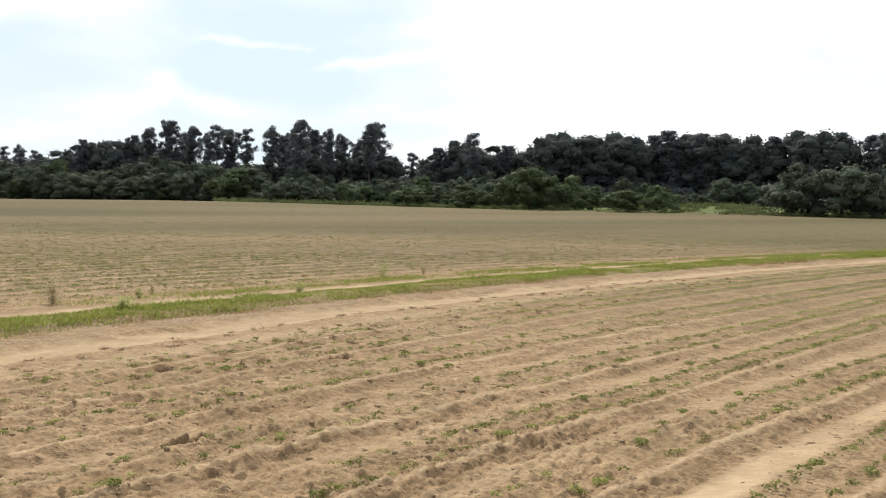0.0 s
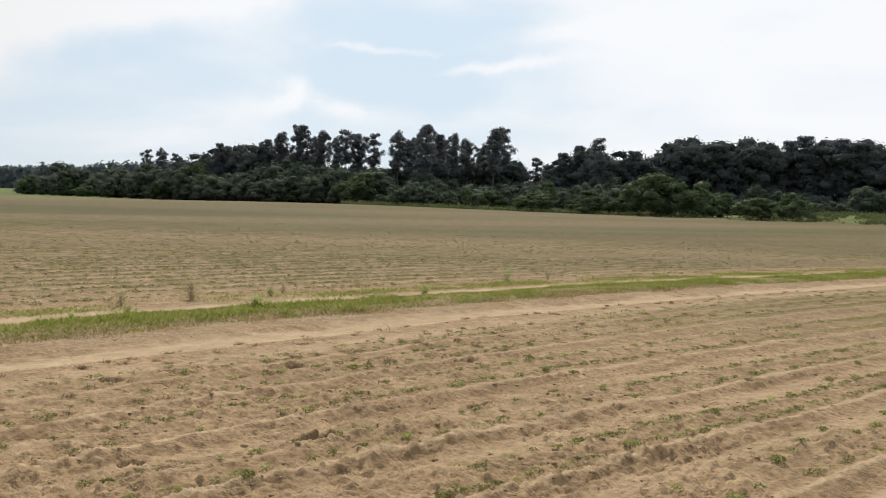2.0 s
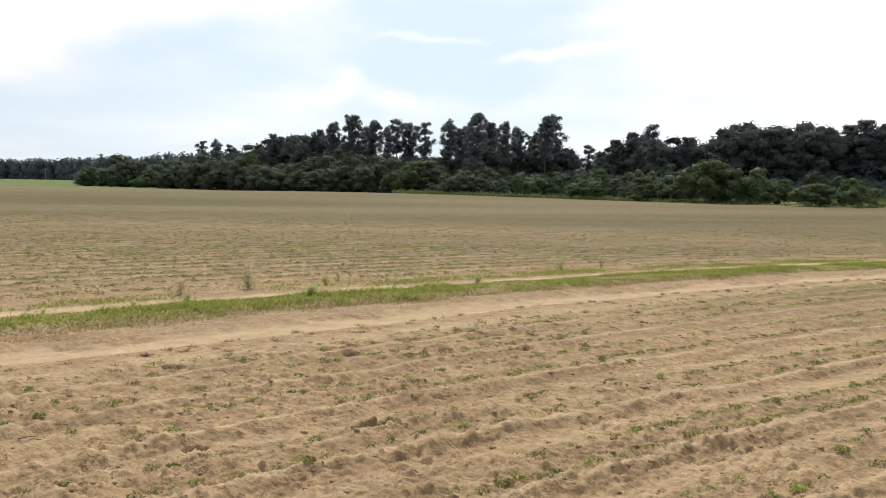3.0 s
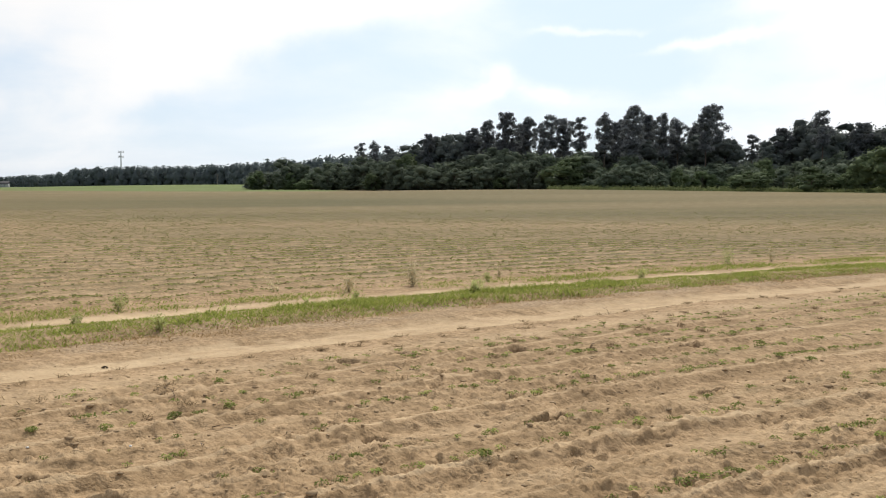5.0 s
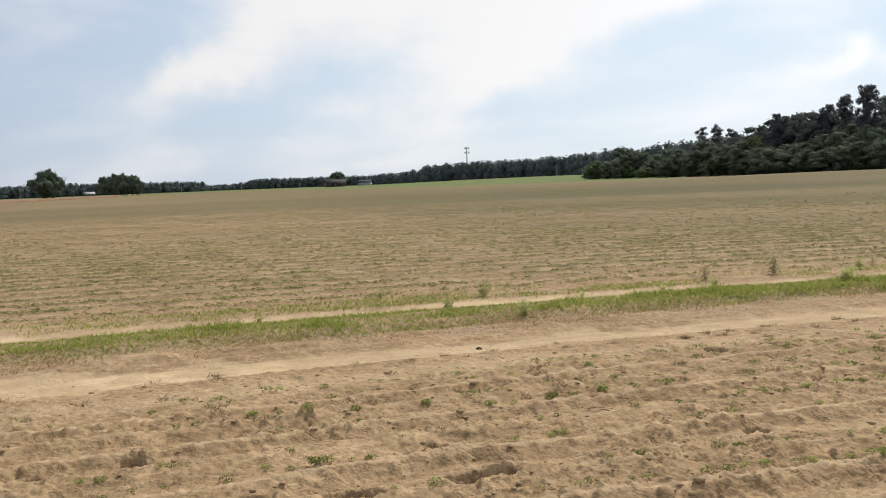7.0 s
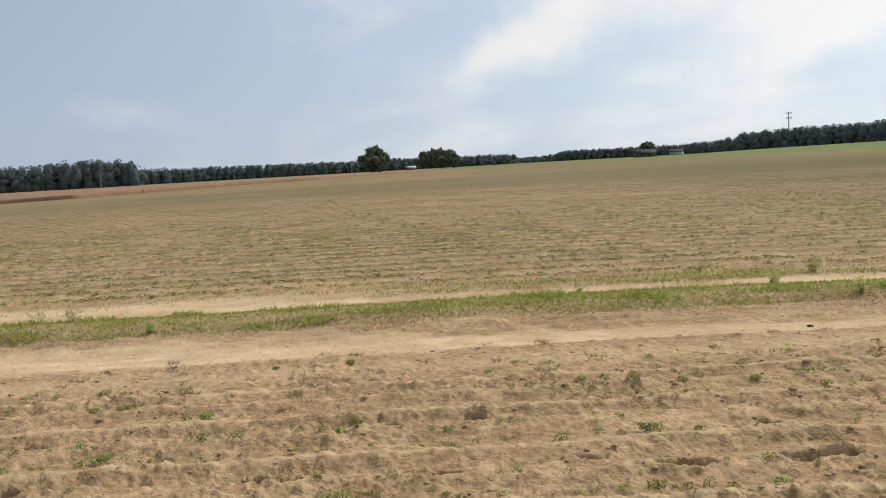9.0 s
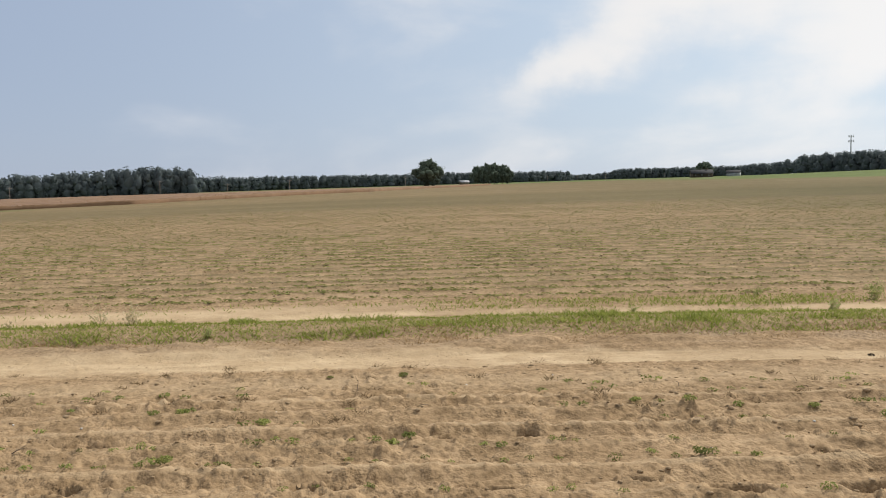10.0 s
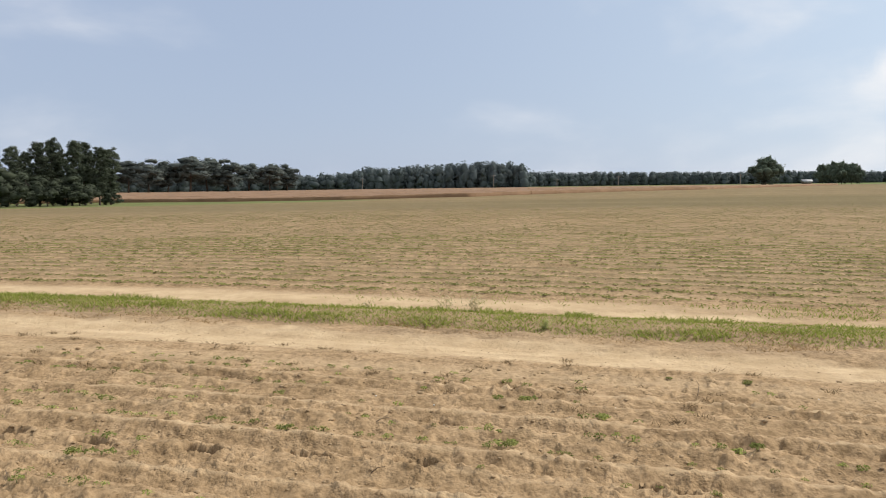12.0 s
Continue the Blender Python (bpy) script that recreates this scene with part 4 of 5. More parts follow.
far_belt("undergrowth", [(-36, 1.5, 214), (-12, 1.5, 214), (-4, 1.2, 214), (2, 1.0, 214)], 7, 55, 3.0, "dense shaded undergrowth under the pines")
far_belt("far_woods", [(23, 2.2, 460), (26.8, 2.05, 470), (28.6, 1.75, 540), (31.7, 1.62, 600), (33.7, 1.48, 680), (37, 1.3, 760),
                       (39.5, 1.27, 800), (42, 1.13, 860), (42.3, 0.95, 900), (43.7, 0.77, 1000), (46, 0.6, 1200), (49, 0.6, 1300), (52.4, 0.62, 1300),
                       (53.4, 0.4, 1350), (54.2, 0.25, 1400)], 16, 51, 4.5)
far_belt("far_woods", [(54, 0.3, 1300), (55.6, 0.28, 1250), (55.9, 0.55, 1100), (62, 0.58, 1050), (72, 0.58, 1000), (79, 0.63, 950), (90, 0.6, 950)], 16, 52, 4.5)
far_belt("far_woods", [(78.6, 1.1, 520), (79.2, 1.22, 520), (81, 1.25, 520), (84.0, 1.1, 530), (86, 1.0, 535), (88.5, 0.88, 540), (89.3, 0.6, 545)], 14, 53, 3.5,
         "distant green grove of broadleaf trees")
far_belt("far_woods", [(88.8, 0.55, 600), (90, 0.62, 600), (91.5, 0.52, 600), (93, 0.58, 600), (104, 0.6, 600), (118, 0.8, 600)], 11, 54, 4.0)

# ---------------------------------------------------------------- wheat, farm buildings, poles and mast


def wheat_field():
    """A stand of ripe wheat beyond the field, knee to hip high."""
    edge = [(118, 235), (104, 228), (97, 206), (90, 190), (82, 192), (76, 220), (68, 268), (63, 370), (60.5, 450)]
    az_s = np.linspace(60.5, 118, 240)
    near_d = np.interp(az_s, [a for a, _ in edge[::-1]], [d for _, d in edge[::-1]])
    far_d = np.interp(az_s, [60.5, 66, 80, 92, 118], [470, 470, 505, 500, 390])
    t = np.linspace(0, 1, 60) ** 1.5
    d = near_d[:, None] + (far_d - near_d)[:, None] * t[None]
    x, y = at(az_s[:, None], d)
    top = land(x, y) + 0.7 + 0.10 * value_noise(x * 0.4, y * 0.4, 61) + 0.05 * value_noise(x * 1.7, y * 1.7, 62)
    verts = np.stack([x, y, top], -1).reshape(-1, 3)
    m = len(t)
    i, j = np.meshgrid(np.arange(len(az_s) - 1), np.arange(m - 1), indexing="ij")
    quads = np.stack([i * m + j, (i + 1) * m + j, (i + 1) * m + j + 1, i * m + j + 1], -1).reshape(-1, 4)
    skirt = np.stack([x[:, 0], y[:, 0], land(x[:, 0], y[:, 0]) - 0.1], -1)
    i = np.arange(len(az_s) - 1)
    n = len(verts)
    side = np.stack([n + i, n + i + 1, (i + 1) * m, i * m], -1)
    ob = new("wheat_field", mesh_from("wheat_field", np.concatenate([verts, skirt]), np.concatenate([quads, side]), WHEAT_STAND))
    tagged(ob, "ripe reddish tan wheat standing beyond the field", "wheat", kind="stuff")
    r = np.random.default_rng(63)
    k = 9000
    a = r.uniform(60.5, 118, k)
    nd, fd = np.interp(a, az_s, near_d), np.interp(a, az_s, far_d)
    dd = nd + (fd - nd) * r.uniform(0, 1, k) ** 2.2
    ok = (dd < 330) & (a > 68)
    a, dd = a[ok], dd[ok]
    k = len(a)
    px, py = at(a, dd)
    h = r.uniform(0.66, 0.86, k)
    pz = land(px, py)
    wdt = r.uniform(0.03, 0.09, k)
    c, s = np.cos(np.radians(a)), np.sin(np.radians(a))
    v = np.stack([np.stack([px - c * wdt, py - s * wdt, pz], 1), np.stack([px + c * wdt, py + s * wdt, pz], 1),
                  np.stack([px + c * wdt * 0.6, py + s * wdt * 0.6, pz + h], 1), np.stack([px - c * wdt * 0.6, py - s * wdt * 0.6, pz + h * 0.94], 1)], 1)
    ears = new("wheat_ears", mesh_from("wheat_ears", v.reshape(-1, 3), np.arange(4 * k).reshape(-1, 4), WHEAT))
    tagged(ears, "ears of ripe reddish wheat above the stand", "wheat", kind="stuff")


WHEAT_STAND = plain_material("wheat_stand", (0.175, 0.105, 0.058), (0.25, 0.152, 0.086), 0.15, 0.9, 0.8, 0.3)
wheat_field()


def placed(ob, azimuth, distance, turn=0.0):
    x, y = at(azimuth, distance)
    ob.location, ob.rotation_euler = (float(x), float(y), float(land(x, y))), (0, 0, radians(azimuth + turn))
    return ob


def farm_house(azimuth, distance, width, depth, eaves, ridge, wall_mat, roof_mat, label, turn=0.0, chimney=False, porch=False):
    ob = tagged(new("house"), label, "house")
    w, d = width / 2, depth / 2
    part("wall", mesh_from("wall", *box(-w, w, -d, d, 0, eaves), wall_mat), ob)
    v = np.array([(-w - 0.5, -d - 0.5, eaves - 0.1), (w + 0.5, -d - 0.5, eaves - 0.1), (w + 0.5, 0, ridge), (-w - 0.5, 0, ridge),
                  (-w - 0.5, d + 0.5, eaves - 0.1), (w + 0.5, d + 0.5, eaves - 0.1)])
    v = np.concatenate([v, v + [0, 0, 0.15]])
    f = [(1, 0, 3, 2), (2, 3, 4, 5), (6, 7, 8, 9), (9, 8, 11, 10), (0, 1, 7, 6), (5, 4, 10, 11), (1, 2, 8, 7), (2, 5, 11, 8), (3, 0, 6, 9), (4, 3, 9, 10)]
    roof = part("roof", mesh_from("roof", v, np.array(f), roof_mat), ob)
    g = np.array([(-w, -d, eaves), (-w, d, eaves), (-w, 0, ridge - 0.2), (w, -d, eaves), (w, d, eaves), (w, 0, ridge - 0.2)])
    for three in (g[[0, 2, 1]], g[[3, 4, 5]]):
        part("gable", mesh_from("gable", three, np.array([(0, 1, 2)]), wall_mat), ob)
    if chimney:
        part("chimney", mesh_from("chimney", *box(w * 0.5, w * 0.5 + 0.8, -0.4, 0.4, eaves, ridge + 1.2), WALL), roof)
    for k in range(3):
        x = -w * 0.6 + k * w * 0.6
        part("window", mesh_from("window", *box(x - 0.45, x + 0.45, -d - 0.06, -d + 0.05, 1.0, 2.3), STEEL), ob)
    if porch:
        v, f = box(-w, w, -d - 3, -d, 2.6, 2.75)
        part("porch_roof", mesh_from("porch_roof", v, f, roof_mat), ob)
        for k in range(5):
            x = -w + 0.2 + k * (width - 0.4) / 4
            part("post", mesh_from("post", *box(x - 0.1, x + 0.1, -d - 2.9, -d - 2.7, 0, 2.6), WALL), ob)
    return placed(ob, azimuth, distance, turn)


farm_house(47.85, 690, 15, 8, 2.9, 5.4, WALL, ROOF, "old dark wooden farmhouse with grey metal roof", 8, True, True)
farm_house(46.0, 760, 10, 7, 2.6, 4.6, WHITE_WALL, ROOF, "small pale outbuilding beside the dark farmhouse", -10)
# the last one's walls get the dark boards' colour in place of shade
farm_house(62.15, 620, 5.5, 4.5, 1.9, 3.0, WALL, WHITE_ROOF, "small house with a bright metal roof, walls darkened for shade", 15)


def utility_pole(azimuth, distance, top):
    ob = tagged(new("utility_pole"), "pale wooden utility pole beside the farm road", "utility pole", "utility poles")
    placed(ob, azimuth, distance)
    h = EYE + distance * math.tan(radians(top)) - ob.location.z
    part("pole", mesh_from("pole", *tube([(0, 0, -0.2), (0, 0, h * 0.5), (0, 0, h)], [0.15, 0.13, 0.11], 8), PALE_WOOD, True), ob)
    part("crossarm", mesh_from("crossarm", *box(-1.1, 1.1, -0.07, 0.07, h - 0.7, h - 0.52), PALE_WOOD), ob)
    for x in (-0.95, -0.35, 0.35, 0.95):
        part("insulator", mesh_from("insulator", *tube([(x, 0, h - 0.52), (x, 0, h - 0.36)], [0.06, 0.04], 6), STEEL), ob)
    return ob


for a, d, top in [(80.5, 470, 0.52), (88.6, 470, 0.3), (72.9, 480, 0.42), (76.6, 490, 0.25), (65.8, 520, 0.48), (57.0, 600, 0.3),
                  (55.2, 620, 0.3), (53.5, 640, 0.35), (34.2, 560, 0.9), (50.0, 680, 0.3)]:
    utility_pole(a, d, top)


def radio_mast(azimuth, distance, top):
    ob = tagged(new("cell_tower"), "tall slim steel cell tower with two antenna tiers", "cell tower")
    placed(ob, azimuth, distance)
    h = EYE + distance * math.tan(radians(top)) - ob.location.z
    part("mast", mesh_from("mast", *tube([(0, 0, -0.5), (0, 0, h * 0.5), (0, 0, h)], [1.1, 0.8, 0.5], 10), STEEL, True), ob)
    for tier in (h - 1.5, h - 7.0):
        rim = part("platform", mesh_from("platform", *tube([(0, 0, tier - 0.3), (0, 0, tier), (0, 0, tier + 0.3)], [1.5, 2.6, 1.5], 12), STEEL), ob)
        for k in range(9):
            a = k * 2 * math.pi / 9
            x, y = 2.9 * math.cos(a), 2.9 * math.sin(a)
            part("antenna", mesh_from("antenna", *box(x - 0.25, x + 0.25, y - 0.25, y + 0.25, tier - 1.2, tier + 1.3), WHITE_WALL), rim)


radio_mast(39.65, 1150, 2.2)

# ---------------------------------------------------------------- grass, weeds and crop plants


def in_view_band(x, y, nearest, farthest):
    a, r = np.degrees(np.arctan2(-x, y)), np.hypot(x, y)
    return (a > -31) & (a < 114) & (r > nearest) & (r < farthest)


def blades(name, u, v, height, width, mat, label, category, r, lean=0.5):
    x, y = from_rows(u, v)
    keep = in_view_band(x, y, 3.5, 200)
    x, y, height = x[keep], y[keep], height[keep]
    n = len(x)
    z = ground_z(x, y)
    a = r.uniform(0, 6.28, n)
    wide = width * r.uniform(0.7, 1.4, n) * (1 + np.hypot(x, y) / 40)
    c, s = np.cos(a) * wide, np.sin(a) * wide
    lx, ly = r.normal(0, lean, n) * height, r.normal(0, lean, n) * height
    base = np.stack([x, y, z - 0.01], 1)
    off = np.stack([c, s, 0 * c], 1)
    tip = base + np.stack([lx, ly, height], 1)
    verts = np.stack([base - off, base + off, tip + off * 0.3, tip - off * 0.3], 1).reshape(-1, 3)
    k = np.arange(n)[:, None] * 4
    ob = new(name, mesh_from(name, verts, k + [0, 1, 2, 3], mat))
    return tagged(ob, label, category, kind="stuff")


gr = np.random.default_rng(71)


def strip(n, u0, u1, v0, v1):
    return gr.uniform(u0, u1, n), gr.uniform(v0, v1, n)


# the green bank between the two lanes of the track
u, v = strip(190000, -26, 50, 10.6, 12.55)
thick = value_noise(u * 0.55, v * 1.5, 72) * 0.5 + value_noise(u * 2.2, v * 3, 73) * 0.35
lush = smooth(10.62, 10.95, v + 0.12 * thick) * smooth(12.5, 12.2, v + 0.15 * thick)
keep = gr.random(len(u)) < lush * np.clip(0.85 + 0.8 * thick + 0.15 * smooth(-8, 2, u), 0.05, 1)
tall = smooth(0.1, 0.55, value_noise(u * 1.7, v * 2.3, 77))[keep]
blades("grass", u[keep], v[keep], (0.014 + 0.032 * gr.random(keep.sum())) * (1 + 0.6 * thick[keep]) * (1 + 0.9 * tall), 0.0062, GRASS,
       "bright green grass along the middle of the track", "grass", gr, 0.95)
# the thinner green edge of the far field
u, v = strip(90000, -8, 60, 12.85, 14.5)
thick = value_noise(u * 0.5, v * 1.2, 74) * 0.6 + value_noise(u * 2.0, v * 3, 75) * 0.4
keep = gr.random(len(u)) < smooth(12.9, 13.2, v) * smooth(14.4, 13.9, v + 0.2 * thick) * np.clip(0.6 + 1.4 * thick, 0, 1) * (0.12 + 0.88 * smooth(-4, 3, u))
blades("grass", u[keep], v[keep], 0.02 + 0.036 * gr.random(keep.sum()), 0.006, GRASS, "thin green grass at the edge of the crop", "grass", gr, 0.8)
# dry stubble and dead grass at the foot of the bank and by the lane
u, v = strip(48000, -22, 40, 10.1, 11.2)
thick = value_noise(u * 1.1, v * 2.5, 76)
keep = gr.random(len(u)) < np.clip(0.25 + 0.9 * thick, 0, 0.9) * smooth(10.1, 10.5, v)
blades("dry_grass", u[keep], v[keep], 0.02 + 0.035 * gr.random(keep.sum()), 0.004, DRY_GRASS, "dead brown grass beside the sandy lane", "dry grass", gr, 1.0)
tuft_u, tuft_v = strip(300, -16, 26, 6.7, 9.4)
tuft_n = gr.integers(15, 75, 300)
u = np.repeat(tuft_u, tuft_n) + gr.normal(0, 0.035, tuft_n.sum())
v = np.repeat(tuft_v, tuft_n) + gr.normal(0, 0.025, tuft_n.sum())
blades("dry_grass", u, v, 0.014 + 0.036 * gr.random(len(u)), 0.0026, DEAD_TUFT, "tufts of dead grass in the sandy soil", "dry grass", gr, 0.9)


def seedling(seed, leaves, size):
    """Stem and foliage of a small peanut plant: a low tuft of oval leaflets on short stalks."""
    r = np.random.default_rng(seed)
    a = np.arange(leaves) * 2.4 + r.normal(0, 0.4, leaves)
    reach = size * 0.8 * np.sqrt(r.uniform(0.02, 1.0, leaves))
    h = size * (0.06 + 0.56 * np.sqrt(np.clip(1 - (reach / size) ** 2, 0, 1)) * r.uniform(0.45, 1.0, leaves))
    centres = np.stack([np.cos(a) * reach, np.sin(a) * reach, h], 1)
    normals = np.stack([0.7 * np.cos(a), 0.7 * np.sin(a), np.full(leaves, 0.8)], 1)
    stalk = tube([(0, 0, -0.02), (0.004, 0.002, size * 0.25), (0, 0.004, size * 0.42)], [0.004, 0.003, 0.0015], 5)
    return stalk, leaf_cards(centres, normals, 0.2 * size + 0.002, 0.085 * size + 0.001, r)


def seedling_thing(seed, leaves, size, name, label, category, group):
    ob = new(name)
    stems, crown = seedling(seed, leaves, size)
    part("stem", mesh_from("stem", *stems, SEEDLING_STEM), ob)
    part("foliage", mesh_from("foliage", *crown, SEEDLING), ob)
    return tagged(ob, label, category, group)


def set_down(proto, u, v, scale, r, sink=0.0):
    x, y = from_rows(np.array([u]), np.array([v]))
    ob = copy_thing(proto, Matrix.Identity(4))
    ob.scale = (scale,) * 3
    ob.rotation_euler = (r.normal(0, 0.1), r.normal(0, 0.1), r.uniform(0, 6.28))
    ob.location = (float(x[0]), float(y[0]), float(ground_z(x, y)[0]) - sink)
    return ob


def scatter(name, proto, x, y, scale, mat, label, category, r, flat=1.0, sink=0.0):
    """Many small alike things as one mesh of kind stuff."""
    pv, pf = proto
    n = len(x)
    a = r.uniform(0, 6.28, n)
    c, s = np.cos(a)[:, None], np.sin(a)[:, None]
    k = scale[:, None]
    z = ground_z(x, y)[:, None] - sink * k
    vx = (pv[None, :, 0] * c - pv[None, :, 1] * s) * k + x[:, None]
    vy = (pv[None, :, 0] * s + pv[None, :, 1] * c) * k + y[:, None]
    vz = pv[None, :, 2] * k * flat + z
    verts = np.stack([vx, vy, vz], -1).reshape(-1, 3)
    faces = (np.asarray(pf)[None] + (np.arange(n) * len(pv))[:, None, None]).reshape(-1, np.asarray(pf).shape[1])
    ob = new(name, mesh_from(name, verts, faces, mat))
    return tagged(ob, label, category, kind="stuff")


sr = np.random.default_rng(81)
SMALL = [seedling_thing(90 + i, 22 + 4 * i, 0.048 + 0.006 * i, "crop_seedling", "small green peanut seedling in a sandy crop row",
                        "seedling", "seedlings in the near rows") for i in range(5)]
BIG = [seedling_thing(100 + i, 60 + 12 * i, 0.078, "crop_plant", "leafy green plant on the sandy crop bed", "plant",
                      "larger plants in the near rows") for i in range(3)]
# larger plants: along and across the rows
for u, v in [(6.6, 5.82), (7.5, 6.77), (6.89, 2.08), (7.02, 0.87), (9.07, 5.38), (10.87, 2.96), (5.75, 1.97), (6.47, 3.02), (5.03, 3.22),
             (3.42, 4.98), (2.06, 7.02), (5.11, 4.43), (1.49, 7.04), (7.63, 6.84), (4.05, 4.44), (4.2, 6.87), (3.49, 6.76), (3.03, 6.76),
             (9.09, 5.04), (1.12, 7.06), (0.73, 7.18), (-2.12, 6.76), (-0.38, 6.12), (-2.57, 5.83), (0.87, 5.78), (-3.06, 7.09), (-3.21, 7.85)]:
    set_down(BIG[int(sr.integers(0, 3))], u, v, sr.uniform(0.65, 1.0), sr)
for u, v in [(-1.86, 8.43), (-1.18, 8.45), (-5.23, 4.76), (-2.61, 5.98), (-3.84, 7.43), (-2.16, 6.86), (-2.85, 7.16), (-4.21, 5.75),
             (-5.09, 4.15), (-1.01, 6.19), (8.3, 2.2), (9.4, 2.0), (8.9, 1.1), (10.2, 1.2), (11.5, 2.1), (12.6, 3.2), (9.8, 3.0), (8.2, 3.1)]:
    set_down(BIG[int(sr.integers(0, 3))], u, v, sr.uniform(0.5, 0.9), sr)

# seedlings along the twin lines of each row
us, vs_ = [], []
for number in range(len(BEDS) - 1):
    for line in (0.0, TWIN):
        bed = BEDS[number]
        u = np.arange(-16, 60, 0.062)
        u = u + sr.normal(0, 0.03, len(u))
        v = from_bed(u, number, line + sr.normal(0, 0.022, len(u)))
        chance = 0.24 + 0.4 * value_noise(u * 0.45 + bed * 7, np.full(len(u), bed * 3.3 + line), 82) + 0.3 * smooth(2, 8, u) + 0.25 * smooth(8, 14, u)
        chance = chance * (1 - 0.5 * smooth(7, 8, bed))
        k = sr.random(len(u)) < np.clip(chance, 0.06, 0.9)
        us.append(u[k])
        vs_.append(v[k])
us, vs_ = np.concatenate(us), np.concatenate(vs_)
x, y = from_rows(us, vs_)
ok = in_view_band(x, y, 3.6, 62)
us, vs_, x, y = us[ok], vs_[ok], x[ok], y[ok]
single = (us > -4.6) & (us < 7.6) & (vs_ > 4.6) & (vs_ < 6.5)
picked = np.flatnonzero(single)[:260]
for i in picked:
    set_down(SMALL[int(sr.integers(0, 5))], us[i], vs_[i], sr.uniform(0.5, 1.0), sr)
rest = np.ones(len(us), bool)
rest[picked] = False
kinds = sr.integers(0, 3, len(us))
for k in range(3):
    sel = rest & (kinds == k)
    for close in (True, False):
        those = sel & ((np.hypot(x, y) < 14) == close)
        scatter("crop_seedlings", seedling(120 + k, 20 + 3 * k if close else 10, 0.058)[1], x[those], y[those], sr.uniform(0.6, 1.3, those.sum()) * (1.0 if close else 1.35),
                SEEDLING, "small green peanut seedlings along the sandy rows", "seedlings", sr)
for o in [p for q in SMALL + BIG for p in (*q.children_recursive, q)]:
    bpy.data.objects.remove(o)

# the crop beyond the track
def far_crop(nearest, farthest, step, size, seed):
    r = np.random.default_rng(seed)
    rows = np.arange(10, 125)
    u = np.arange(-140, 190, step)
    uu, rr = np.meshgrid(u, rows)
    uu = uu.ravel() + r.normal(0, step * 0.3, uu.size)
    vv = 5.05 + rr.ravel() * PITCH + r.choice([-0.12, 0.14], uu.size) + r.normal(0, 0.05, uu.size)
    chance = 0.62 + 0.3 * value_noise(uu * 0.12, vv * 0.22, seed) + 0.55 * value_noise(uu * 1.3, vv * 1.3, seed + 1)
    k = r.random(uu.size) < np.clip(chance, 0.1, 1) * smooth(90, 40, np.hypot(uu, vv))
    uu, vv = uu[k], vv[k]
    x, y = from_rows(uu, vv)
    ok = in_view_band(x, y, nearest, farthest)
    x, y = x[ok], y[ok]
    d = r.normal(0, 1, (4, 3))
    cards = leaf_cards(np.stack([d[:, 0] * 0.055, d[:, 1] * 0.055, 0.03 + 0.045 * np.abs(d[:, 2])], 1),
                       np.stack([d[:, 0] * 0.4, d[:, 1] * 0.4, np.ones(4)], 1), 0.05, 0.03, r)
    scatter("crop_plants", cards, x, y, size * r.uniform(0.5, 1.75, len(x)), CROP, "low olive green crop plants in rows", "crop", r, 0.5)


far_crop(8, 34, 0.03, 0.53, 131)
far_crop(34, 88, 0.055, 0.56, 132)


def wispy_weed(seed, height, stems, leaves):
    """A loose, roundish bunch of thin branching stems with small leaves."""
    r = np.random.default_rng(seed)
    wood, centres, normals = [], [], []
    for i in range(stems):
        a = i * 2.4 + r.normal(0, 0.4)
        lean = r.uniform(0.02, 0.56)
        h = height * r.uniform(0.55, 1.0) * (1 - 0.8 * lean * lean)
        tip = np.array([math.cos(a) * lean * height, math.sin(a) * lean * height, h])
        mid = tip * [0.45, 0.45, 0.5] + r.normal(0, 0.01, 3)
        wood.append(tube([(0, 0, -0.03), mid, tip], [0.0026, 0.0016, 0.0008], 3))
        for k in range(leaves):
            t = r.uniform(0.15, 1.0)
            p = mid + (tip - mid) * (t - 0.5) * 2 if t > 0.5 else mid * t * 2
            out = r.normal(0, 0.055 * height / 0.4, 3)
            centres.append(p + out)
            normals.append(out * 20)
    return join(wood), leaf_cards(np.array(centres), np.array(normals), 0.025, 0.009, r)


def weed(seed, u, v, height, stems, leaves, leaf_mat, label):
    wood, crown = wispy_weed(seed, height, stems, leaves)
    x, y = from_rows(np.array([u]), np.array([v]))
    ob = tagged(new("tall_weed"), label, "weed", "weeds along the track")
    part("stem", mesh_from("stem", *wood, STRAW), ob)
    part("foliage", mesh_from("foliage", *crown, leaf_mat), ob)
    ob.location = (float(x[0]), float(y[0]), float(ground_z(x, y)[0]))


STRAW = plain_material("straw_stem", (0.34, 0.28, 0.16), (0.48, 0.41, 0.25), 20.0, 0.85)
GREEN_WEED = "green leafy weed standing in the track's grass"
DRY_WEED = "wispy brownish weed standing at the track's edge"
OLIVE = leaf_material("wilting_leaf", (0.45, 0.38, 0.22), (0.62, 0.54, 0.34), 0.55, 0.7, 0.2)
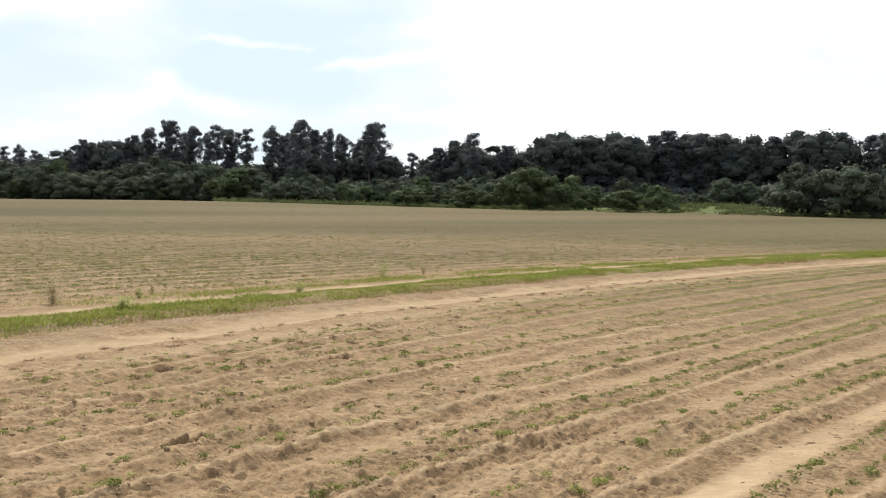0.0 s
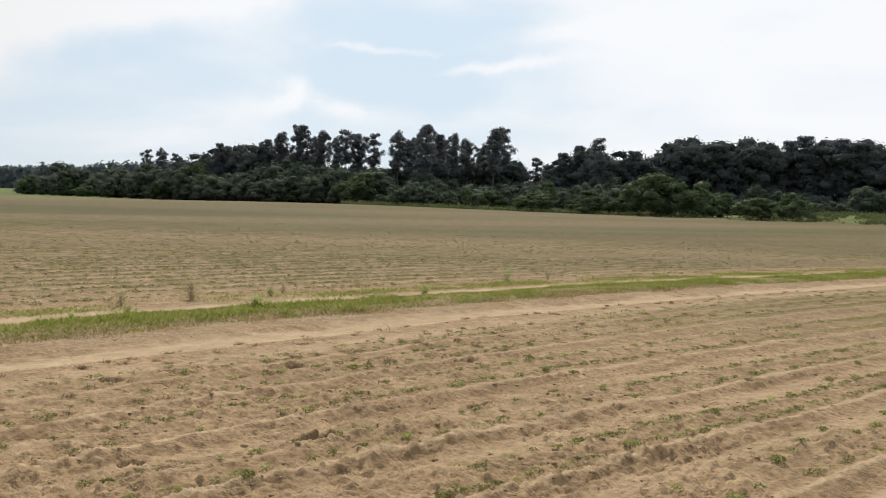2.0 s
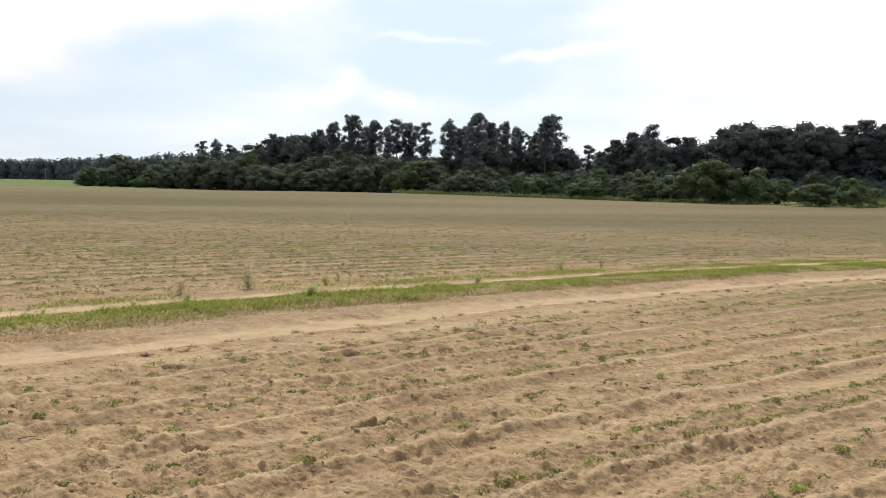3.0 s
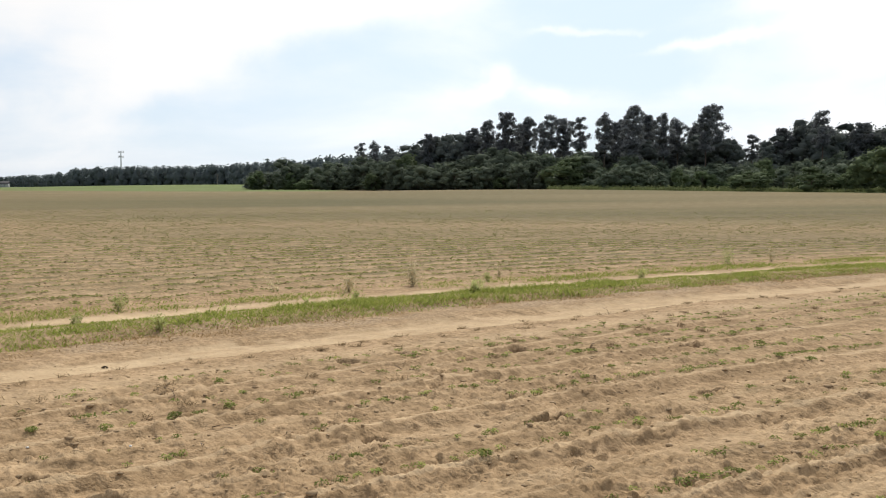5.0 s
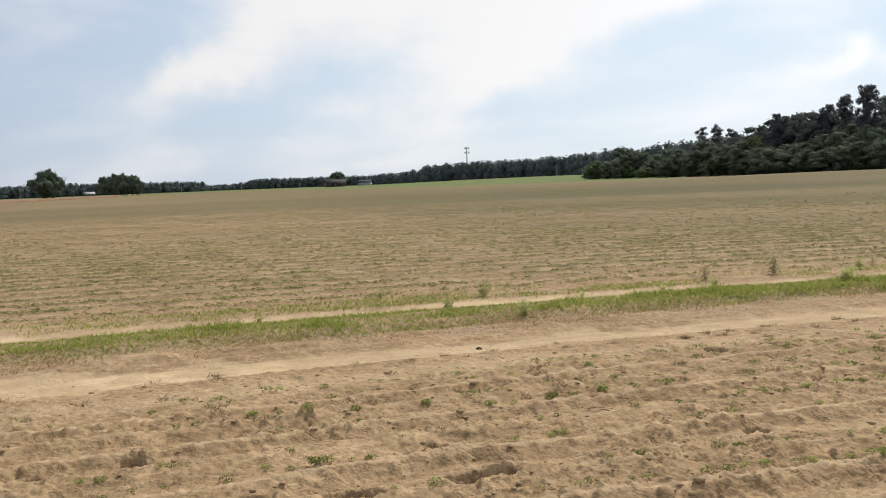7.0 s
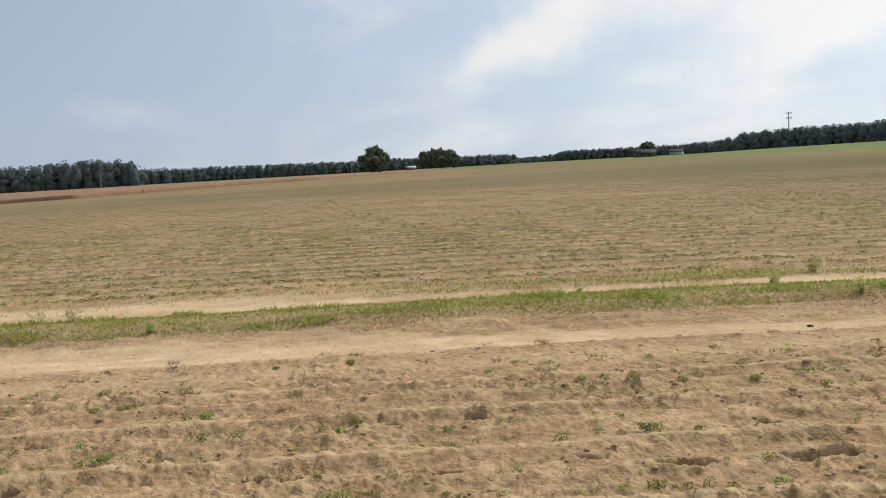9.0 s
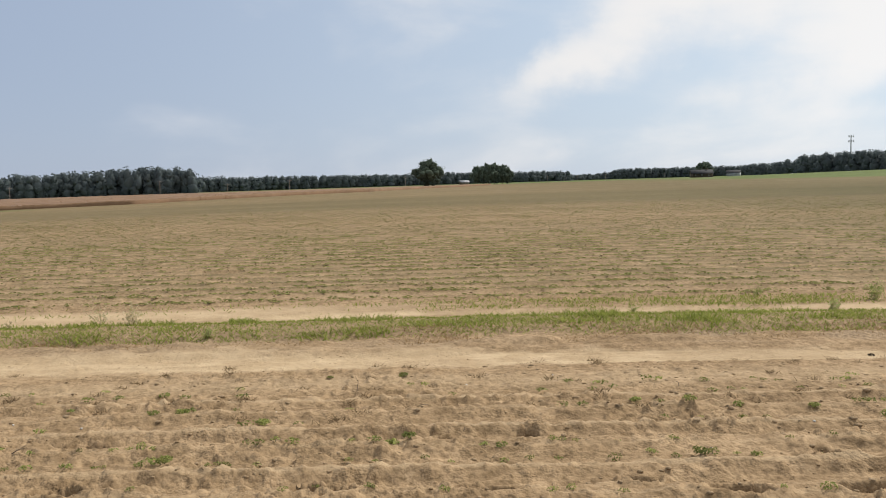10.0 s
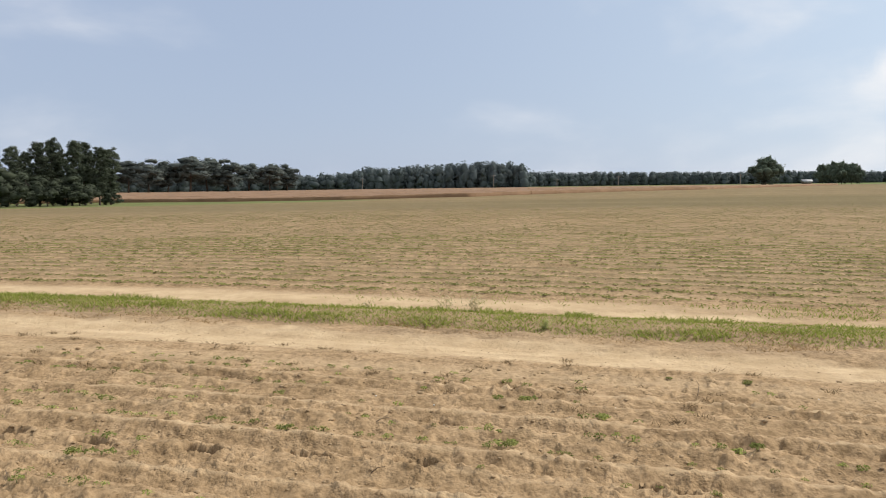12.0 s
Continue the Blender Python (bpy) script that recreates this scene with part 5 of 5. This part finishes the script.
for n, (u, v, h, stems, leaves, dry) in enumerate([
        (10.9, 13.8, 0.44, 26, 14, 1), (9.4, 13.6, 0.34, 18, 12, 1), (20.1, 14.15, 0.46, 14, 24, 0), (21.7, 14.2, 0.42, 18, 8, 1),
        (5.35, 13.45, 0.3, 14, 24, 0), (-5.38, 12.1, 0.36, 14, 6, 1), (-4.96, 12.05, 0.3, 16, 8, 1), (8.43, 14.4, 0.36, 6, 6, 1)]):
    weed(200 + n, u, v, h, stems + 2, leaves + 1 if dry else leaves * 2 // 3, OLIVE if dry else WEED, DRY_WEED if dry else GREEN_WEED)
for n, (u, v, h, stems, leaves, dry) in enumerate([
        (12.62, 13.77, 0.26, 8, 14, 0), (8.48, 12.09, 0.26, 7, 14, 0), (4.84, 10.98, 0.3, 12, 12, 0), (4.34, 12.3, 0.25, 6, 8, 0),
        (3.87, 14.04, 0.24, 6, 8, 0), (7.68, 12.2, 0.18, 6, 10, 0), (10.75, 11.9, 0.36, 12, 14, 0), (6.54, 12.55, 0.2, 6, 8, 0)]):
    weed(220 + n, u, v, h * 0.75, stems + 3, leaves if dry else leaves * 2 // 3 + 3, OLIVE if dry else WEED, DRY_WEED if dry else GREEN_WEED)
for n, (u, v, h, stems, leaves, dry) in enumerate([
        (16.0, 12.99, 0.28, 8, 10, 0), (10.64, 11.87, 0.3, 10, 12, 0), (15.1, 12.25, 0.25, 8, 10, 0), (-3.65, 10.9, 0.2, 8, 8, 0),
        (1.67, 12.3, 0.18, 6, 8, 0), (4.19, 12.05, 0.24, 6, 8, 0), (-6.6, 12.2, 0.2, 6, 4, 1), (13.4, 14.3, 0.3, 7, 8, 1)]):
    weed(240 + n, u, v, h * 0.75, stems + 3, leaves if dry else leaves * 2 // 3 + 3, OLIVE if dry else WEED, DRY_WEED if dry else GREEN_WEED)

# the weedy verge before the wood
VERGE = leaf_material("verge_leaf", (0.12, 0.15, 0.06), (0.2, 0.23, 0.1), 0.4, 0.6, 0.2)
vr = np.random.default_rng(91)
a = vr.uniform(-31, 14, 5200)
d = vr.uniform(150, 192, 5200) + np.where(a > 5, 6, 0)
keep = value_noise(a * 1.3, d * 0.12, 92) + 0.5 * value_noise(a * 5, d * 0.4, 93) > -0.15
keep &= d > 165 - 12 * smooth(-5, -12, a)
x, y = at(a[keep], d[keep])
dd = vr.normal(0, 1, (14, 3))
tuft = leaf_cards(np.stack([dd[:, 0] * 0.4, dd[:, 1] * 0.4, 0.12 + 0.3 * np.abs(dd[:, 2])], 1), dd * [1, 1, 0.6] + [0, 0, 0.8], 0.3, 0.12, vr)
scatter("verge_weeds", tuft, x, y, vr.uniform(0.4, 1.0, len(x)), VERGE, "tall green weeds on the verge before the wood", "weeds", vr)

# ---------------------------------------------------------------- clods, pebbles and twigs


cr = np.random.default_rng(95)
for k in range(4):
    n = 5000
    u, v = cr.uniform(-9, 17, n), cr.uniform(-1, 9.2, n)
    thick = value_noise(u * 1.4, v * 2.2, 96) + 0.5 * value_noise(u * 5, v * 7, 97)
    sel = cr.random(n) < np.clip(0.4 + 0.7 * thick, 0.04, 1)
    x, y = from_rows(u[sel], v[sel])
    ok = in_view_band(x, y, 3.6, 17)
    x, y = x[ok], y[ok]
    scatter("soil_clods", lump(300 + k), x, y, np.clip(cr.lognormal(-4.05, 0.45, len(x)), 0.007, 0.04), CLOD,
            "small brown clods of dry sandy soil", "clods", cr, 0.62, 0.18)
n = 1600
u, v = cr.uniform(-12, 20, n), cr.uniform(8.8, 10.8, n)
x, y = from_rows(u, v)
ok = in_view_band(x, y, 3.6, 24)
scatter("soil_clods", lump(312), x[ok], y[ok], np.clip(cr.lognormal(-4.6, 0.4, ok.sum()), 0.005, 0.018), CLOD,
        "small brown clods of dry soil beside the lane", "clods", cr, 0.6, 0.15)
for k in range(2):
    n = 2400
    u, v = cr.uniform(-16, 30, n), cr.uniform(14.2, 26, n)
    x, y = from_rows(u, v)
    ok = in_view_band(x, y, 3.6, 38)
    scatter("soil_clods", lump(310 + k), x[ok], y[ok], np.clip(cr.lognormal(-4.0, 0.4, ok.sum()), 0.01, 0.04), CLOD,
            "small brown clods of dry sandy soil", "clods", cr)
for n, (u, v) in enumerate([(-2.75, 7.9), (-2.1, 7.1), (-1.3, 7.3), (-4.1, 7.0), (0.2, 8.4), (1.0, 6.0), (-3.5, 6.8), (2.4, 6.1), (7.9, 6.0),
                            (6.2, 5.0), (10.1, 4.0), (1.9, 6.6), (-0.6, 8.1), (5.6, 7.2)]):
    x, y = from_rows(np.array([u]), np.array([v]))
    pv, pf = lump(330 + n, 0.15)
    ob = tagged(new("pebble", mesh_from("pebble", pv * cr.uniform(0.008, 0.016), pf, PEBBLE, True)), "small white pebble lying on the sandy soil", "pebble", "white pebbles")
    ob.location = (float(x[0]), float(y[0]), float(ground_z(x, y)[0]) + 0.004)
for n in range(46):
    u, v = cr.uniform(-6, 12), cr.uniform(3.2, 8.9)
    x, y = from_rows(np.array([u]), np.array([v]))
    length = cr.uniform(0.06, 0.2)
    a, rise = cr.uniform(0, 6.28), cr.uniform(0.02, 0.5) * length
    pts = [(0, 0, -0.005), (math.cos(a) * length * 0.5, math.sin(a) * length * 0.5, rise * 0.7 + 0.006), (math.cos(a + 0.2) * length, math.sin(a + 0.2) * length, rise)]
    ob = tagged(new("twig", mesh_from("twig", *tube(pts, [0.0035, 0.0028, 0.0018], 5), TWIG, True)), "short dry brown twig lying on the soil", "twig", "twigs on the soil")
    ob.location = (float(x[0]), float(y[0]), float(ground_z(x, y)[0]) + 0.003)
# a dark dead leaf bunch by the lane
x, y = from_rows(np.array([3.57]), np.array([9.5]))
dd = cr.normal(0, 1, (12, 3))
bunch = leaf_cards(dd * [0.02, 0.014, 0.003] + [0, 0, 0.012], dd * [0.5, 0.5, 1] + [0, 0, 0.8], 0.02, 0.012, cr)
DEAD = leaf_material("dead_leaf", (0.02, 0.016, 0.012), (0.06, 0.045, 0.03), 0.05, 0.7, 0.1)
ob = tagged(new("dead_leaves", mesh_from("dead_leaves", *bunch, DEAD)), "dark shrivelled bunch of dead leaves by the lane", "dead leaves")
ob.location = (float(x[0]), float(y[0]), float(ground_z(x, y)[0]))
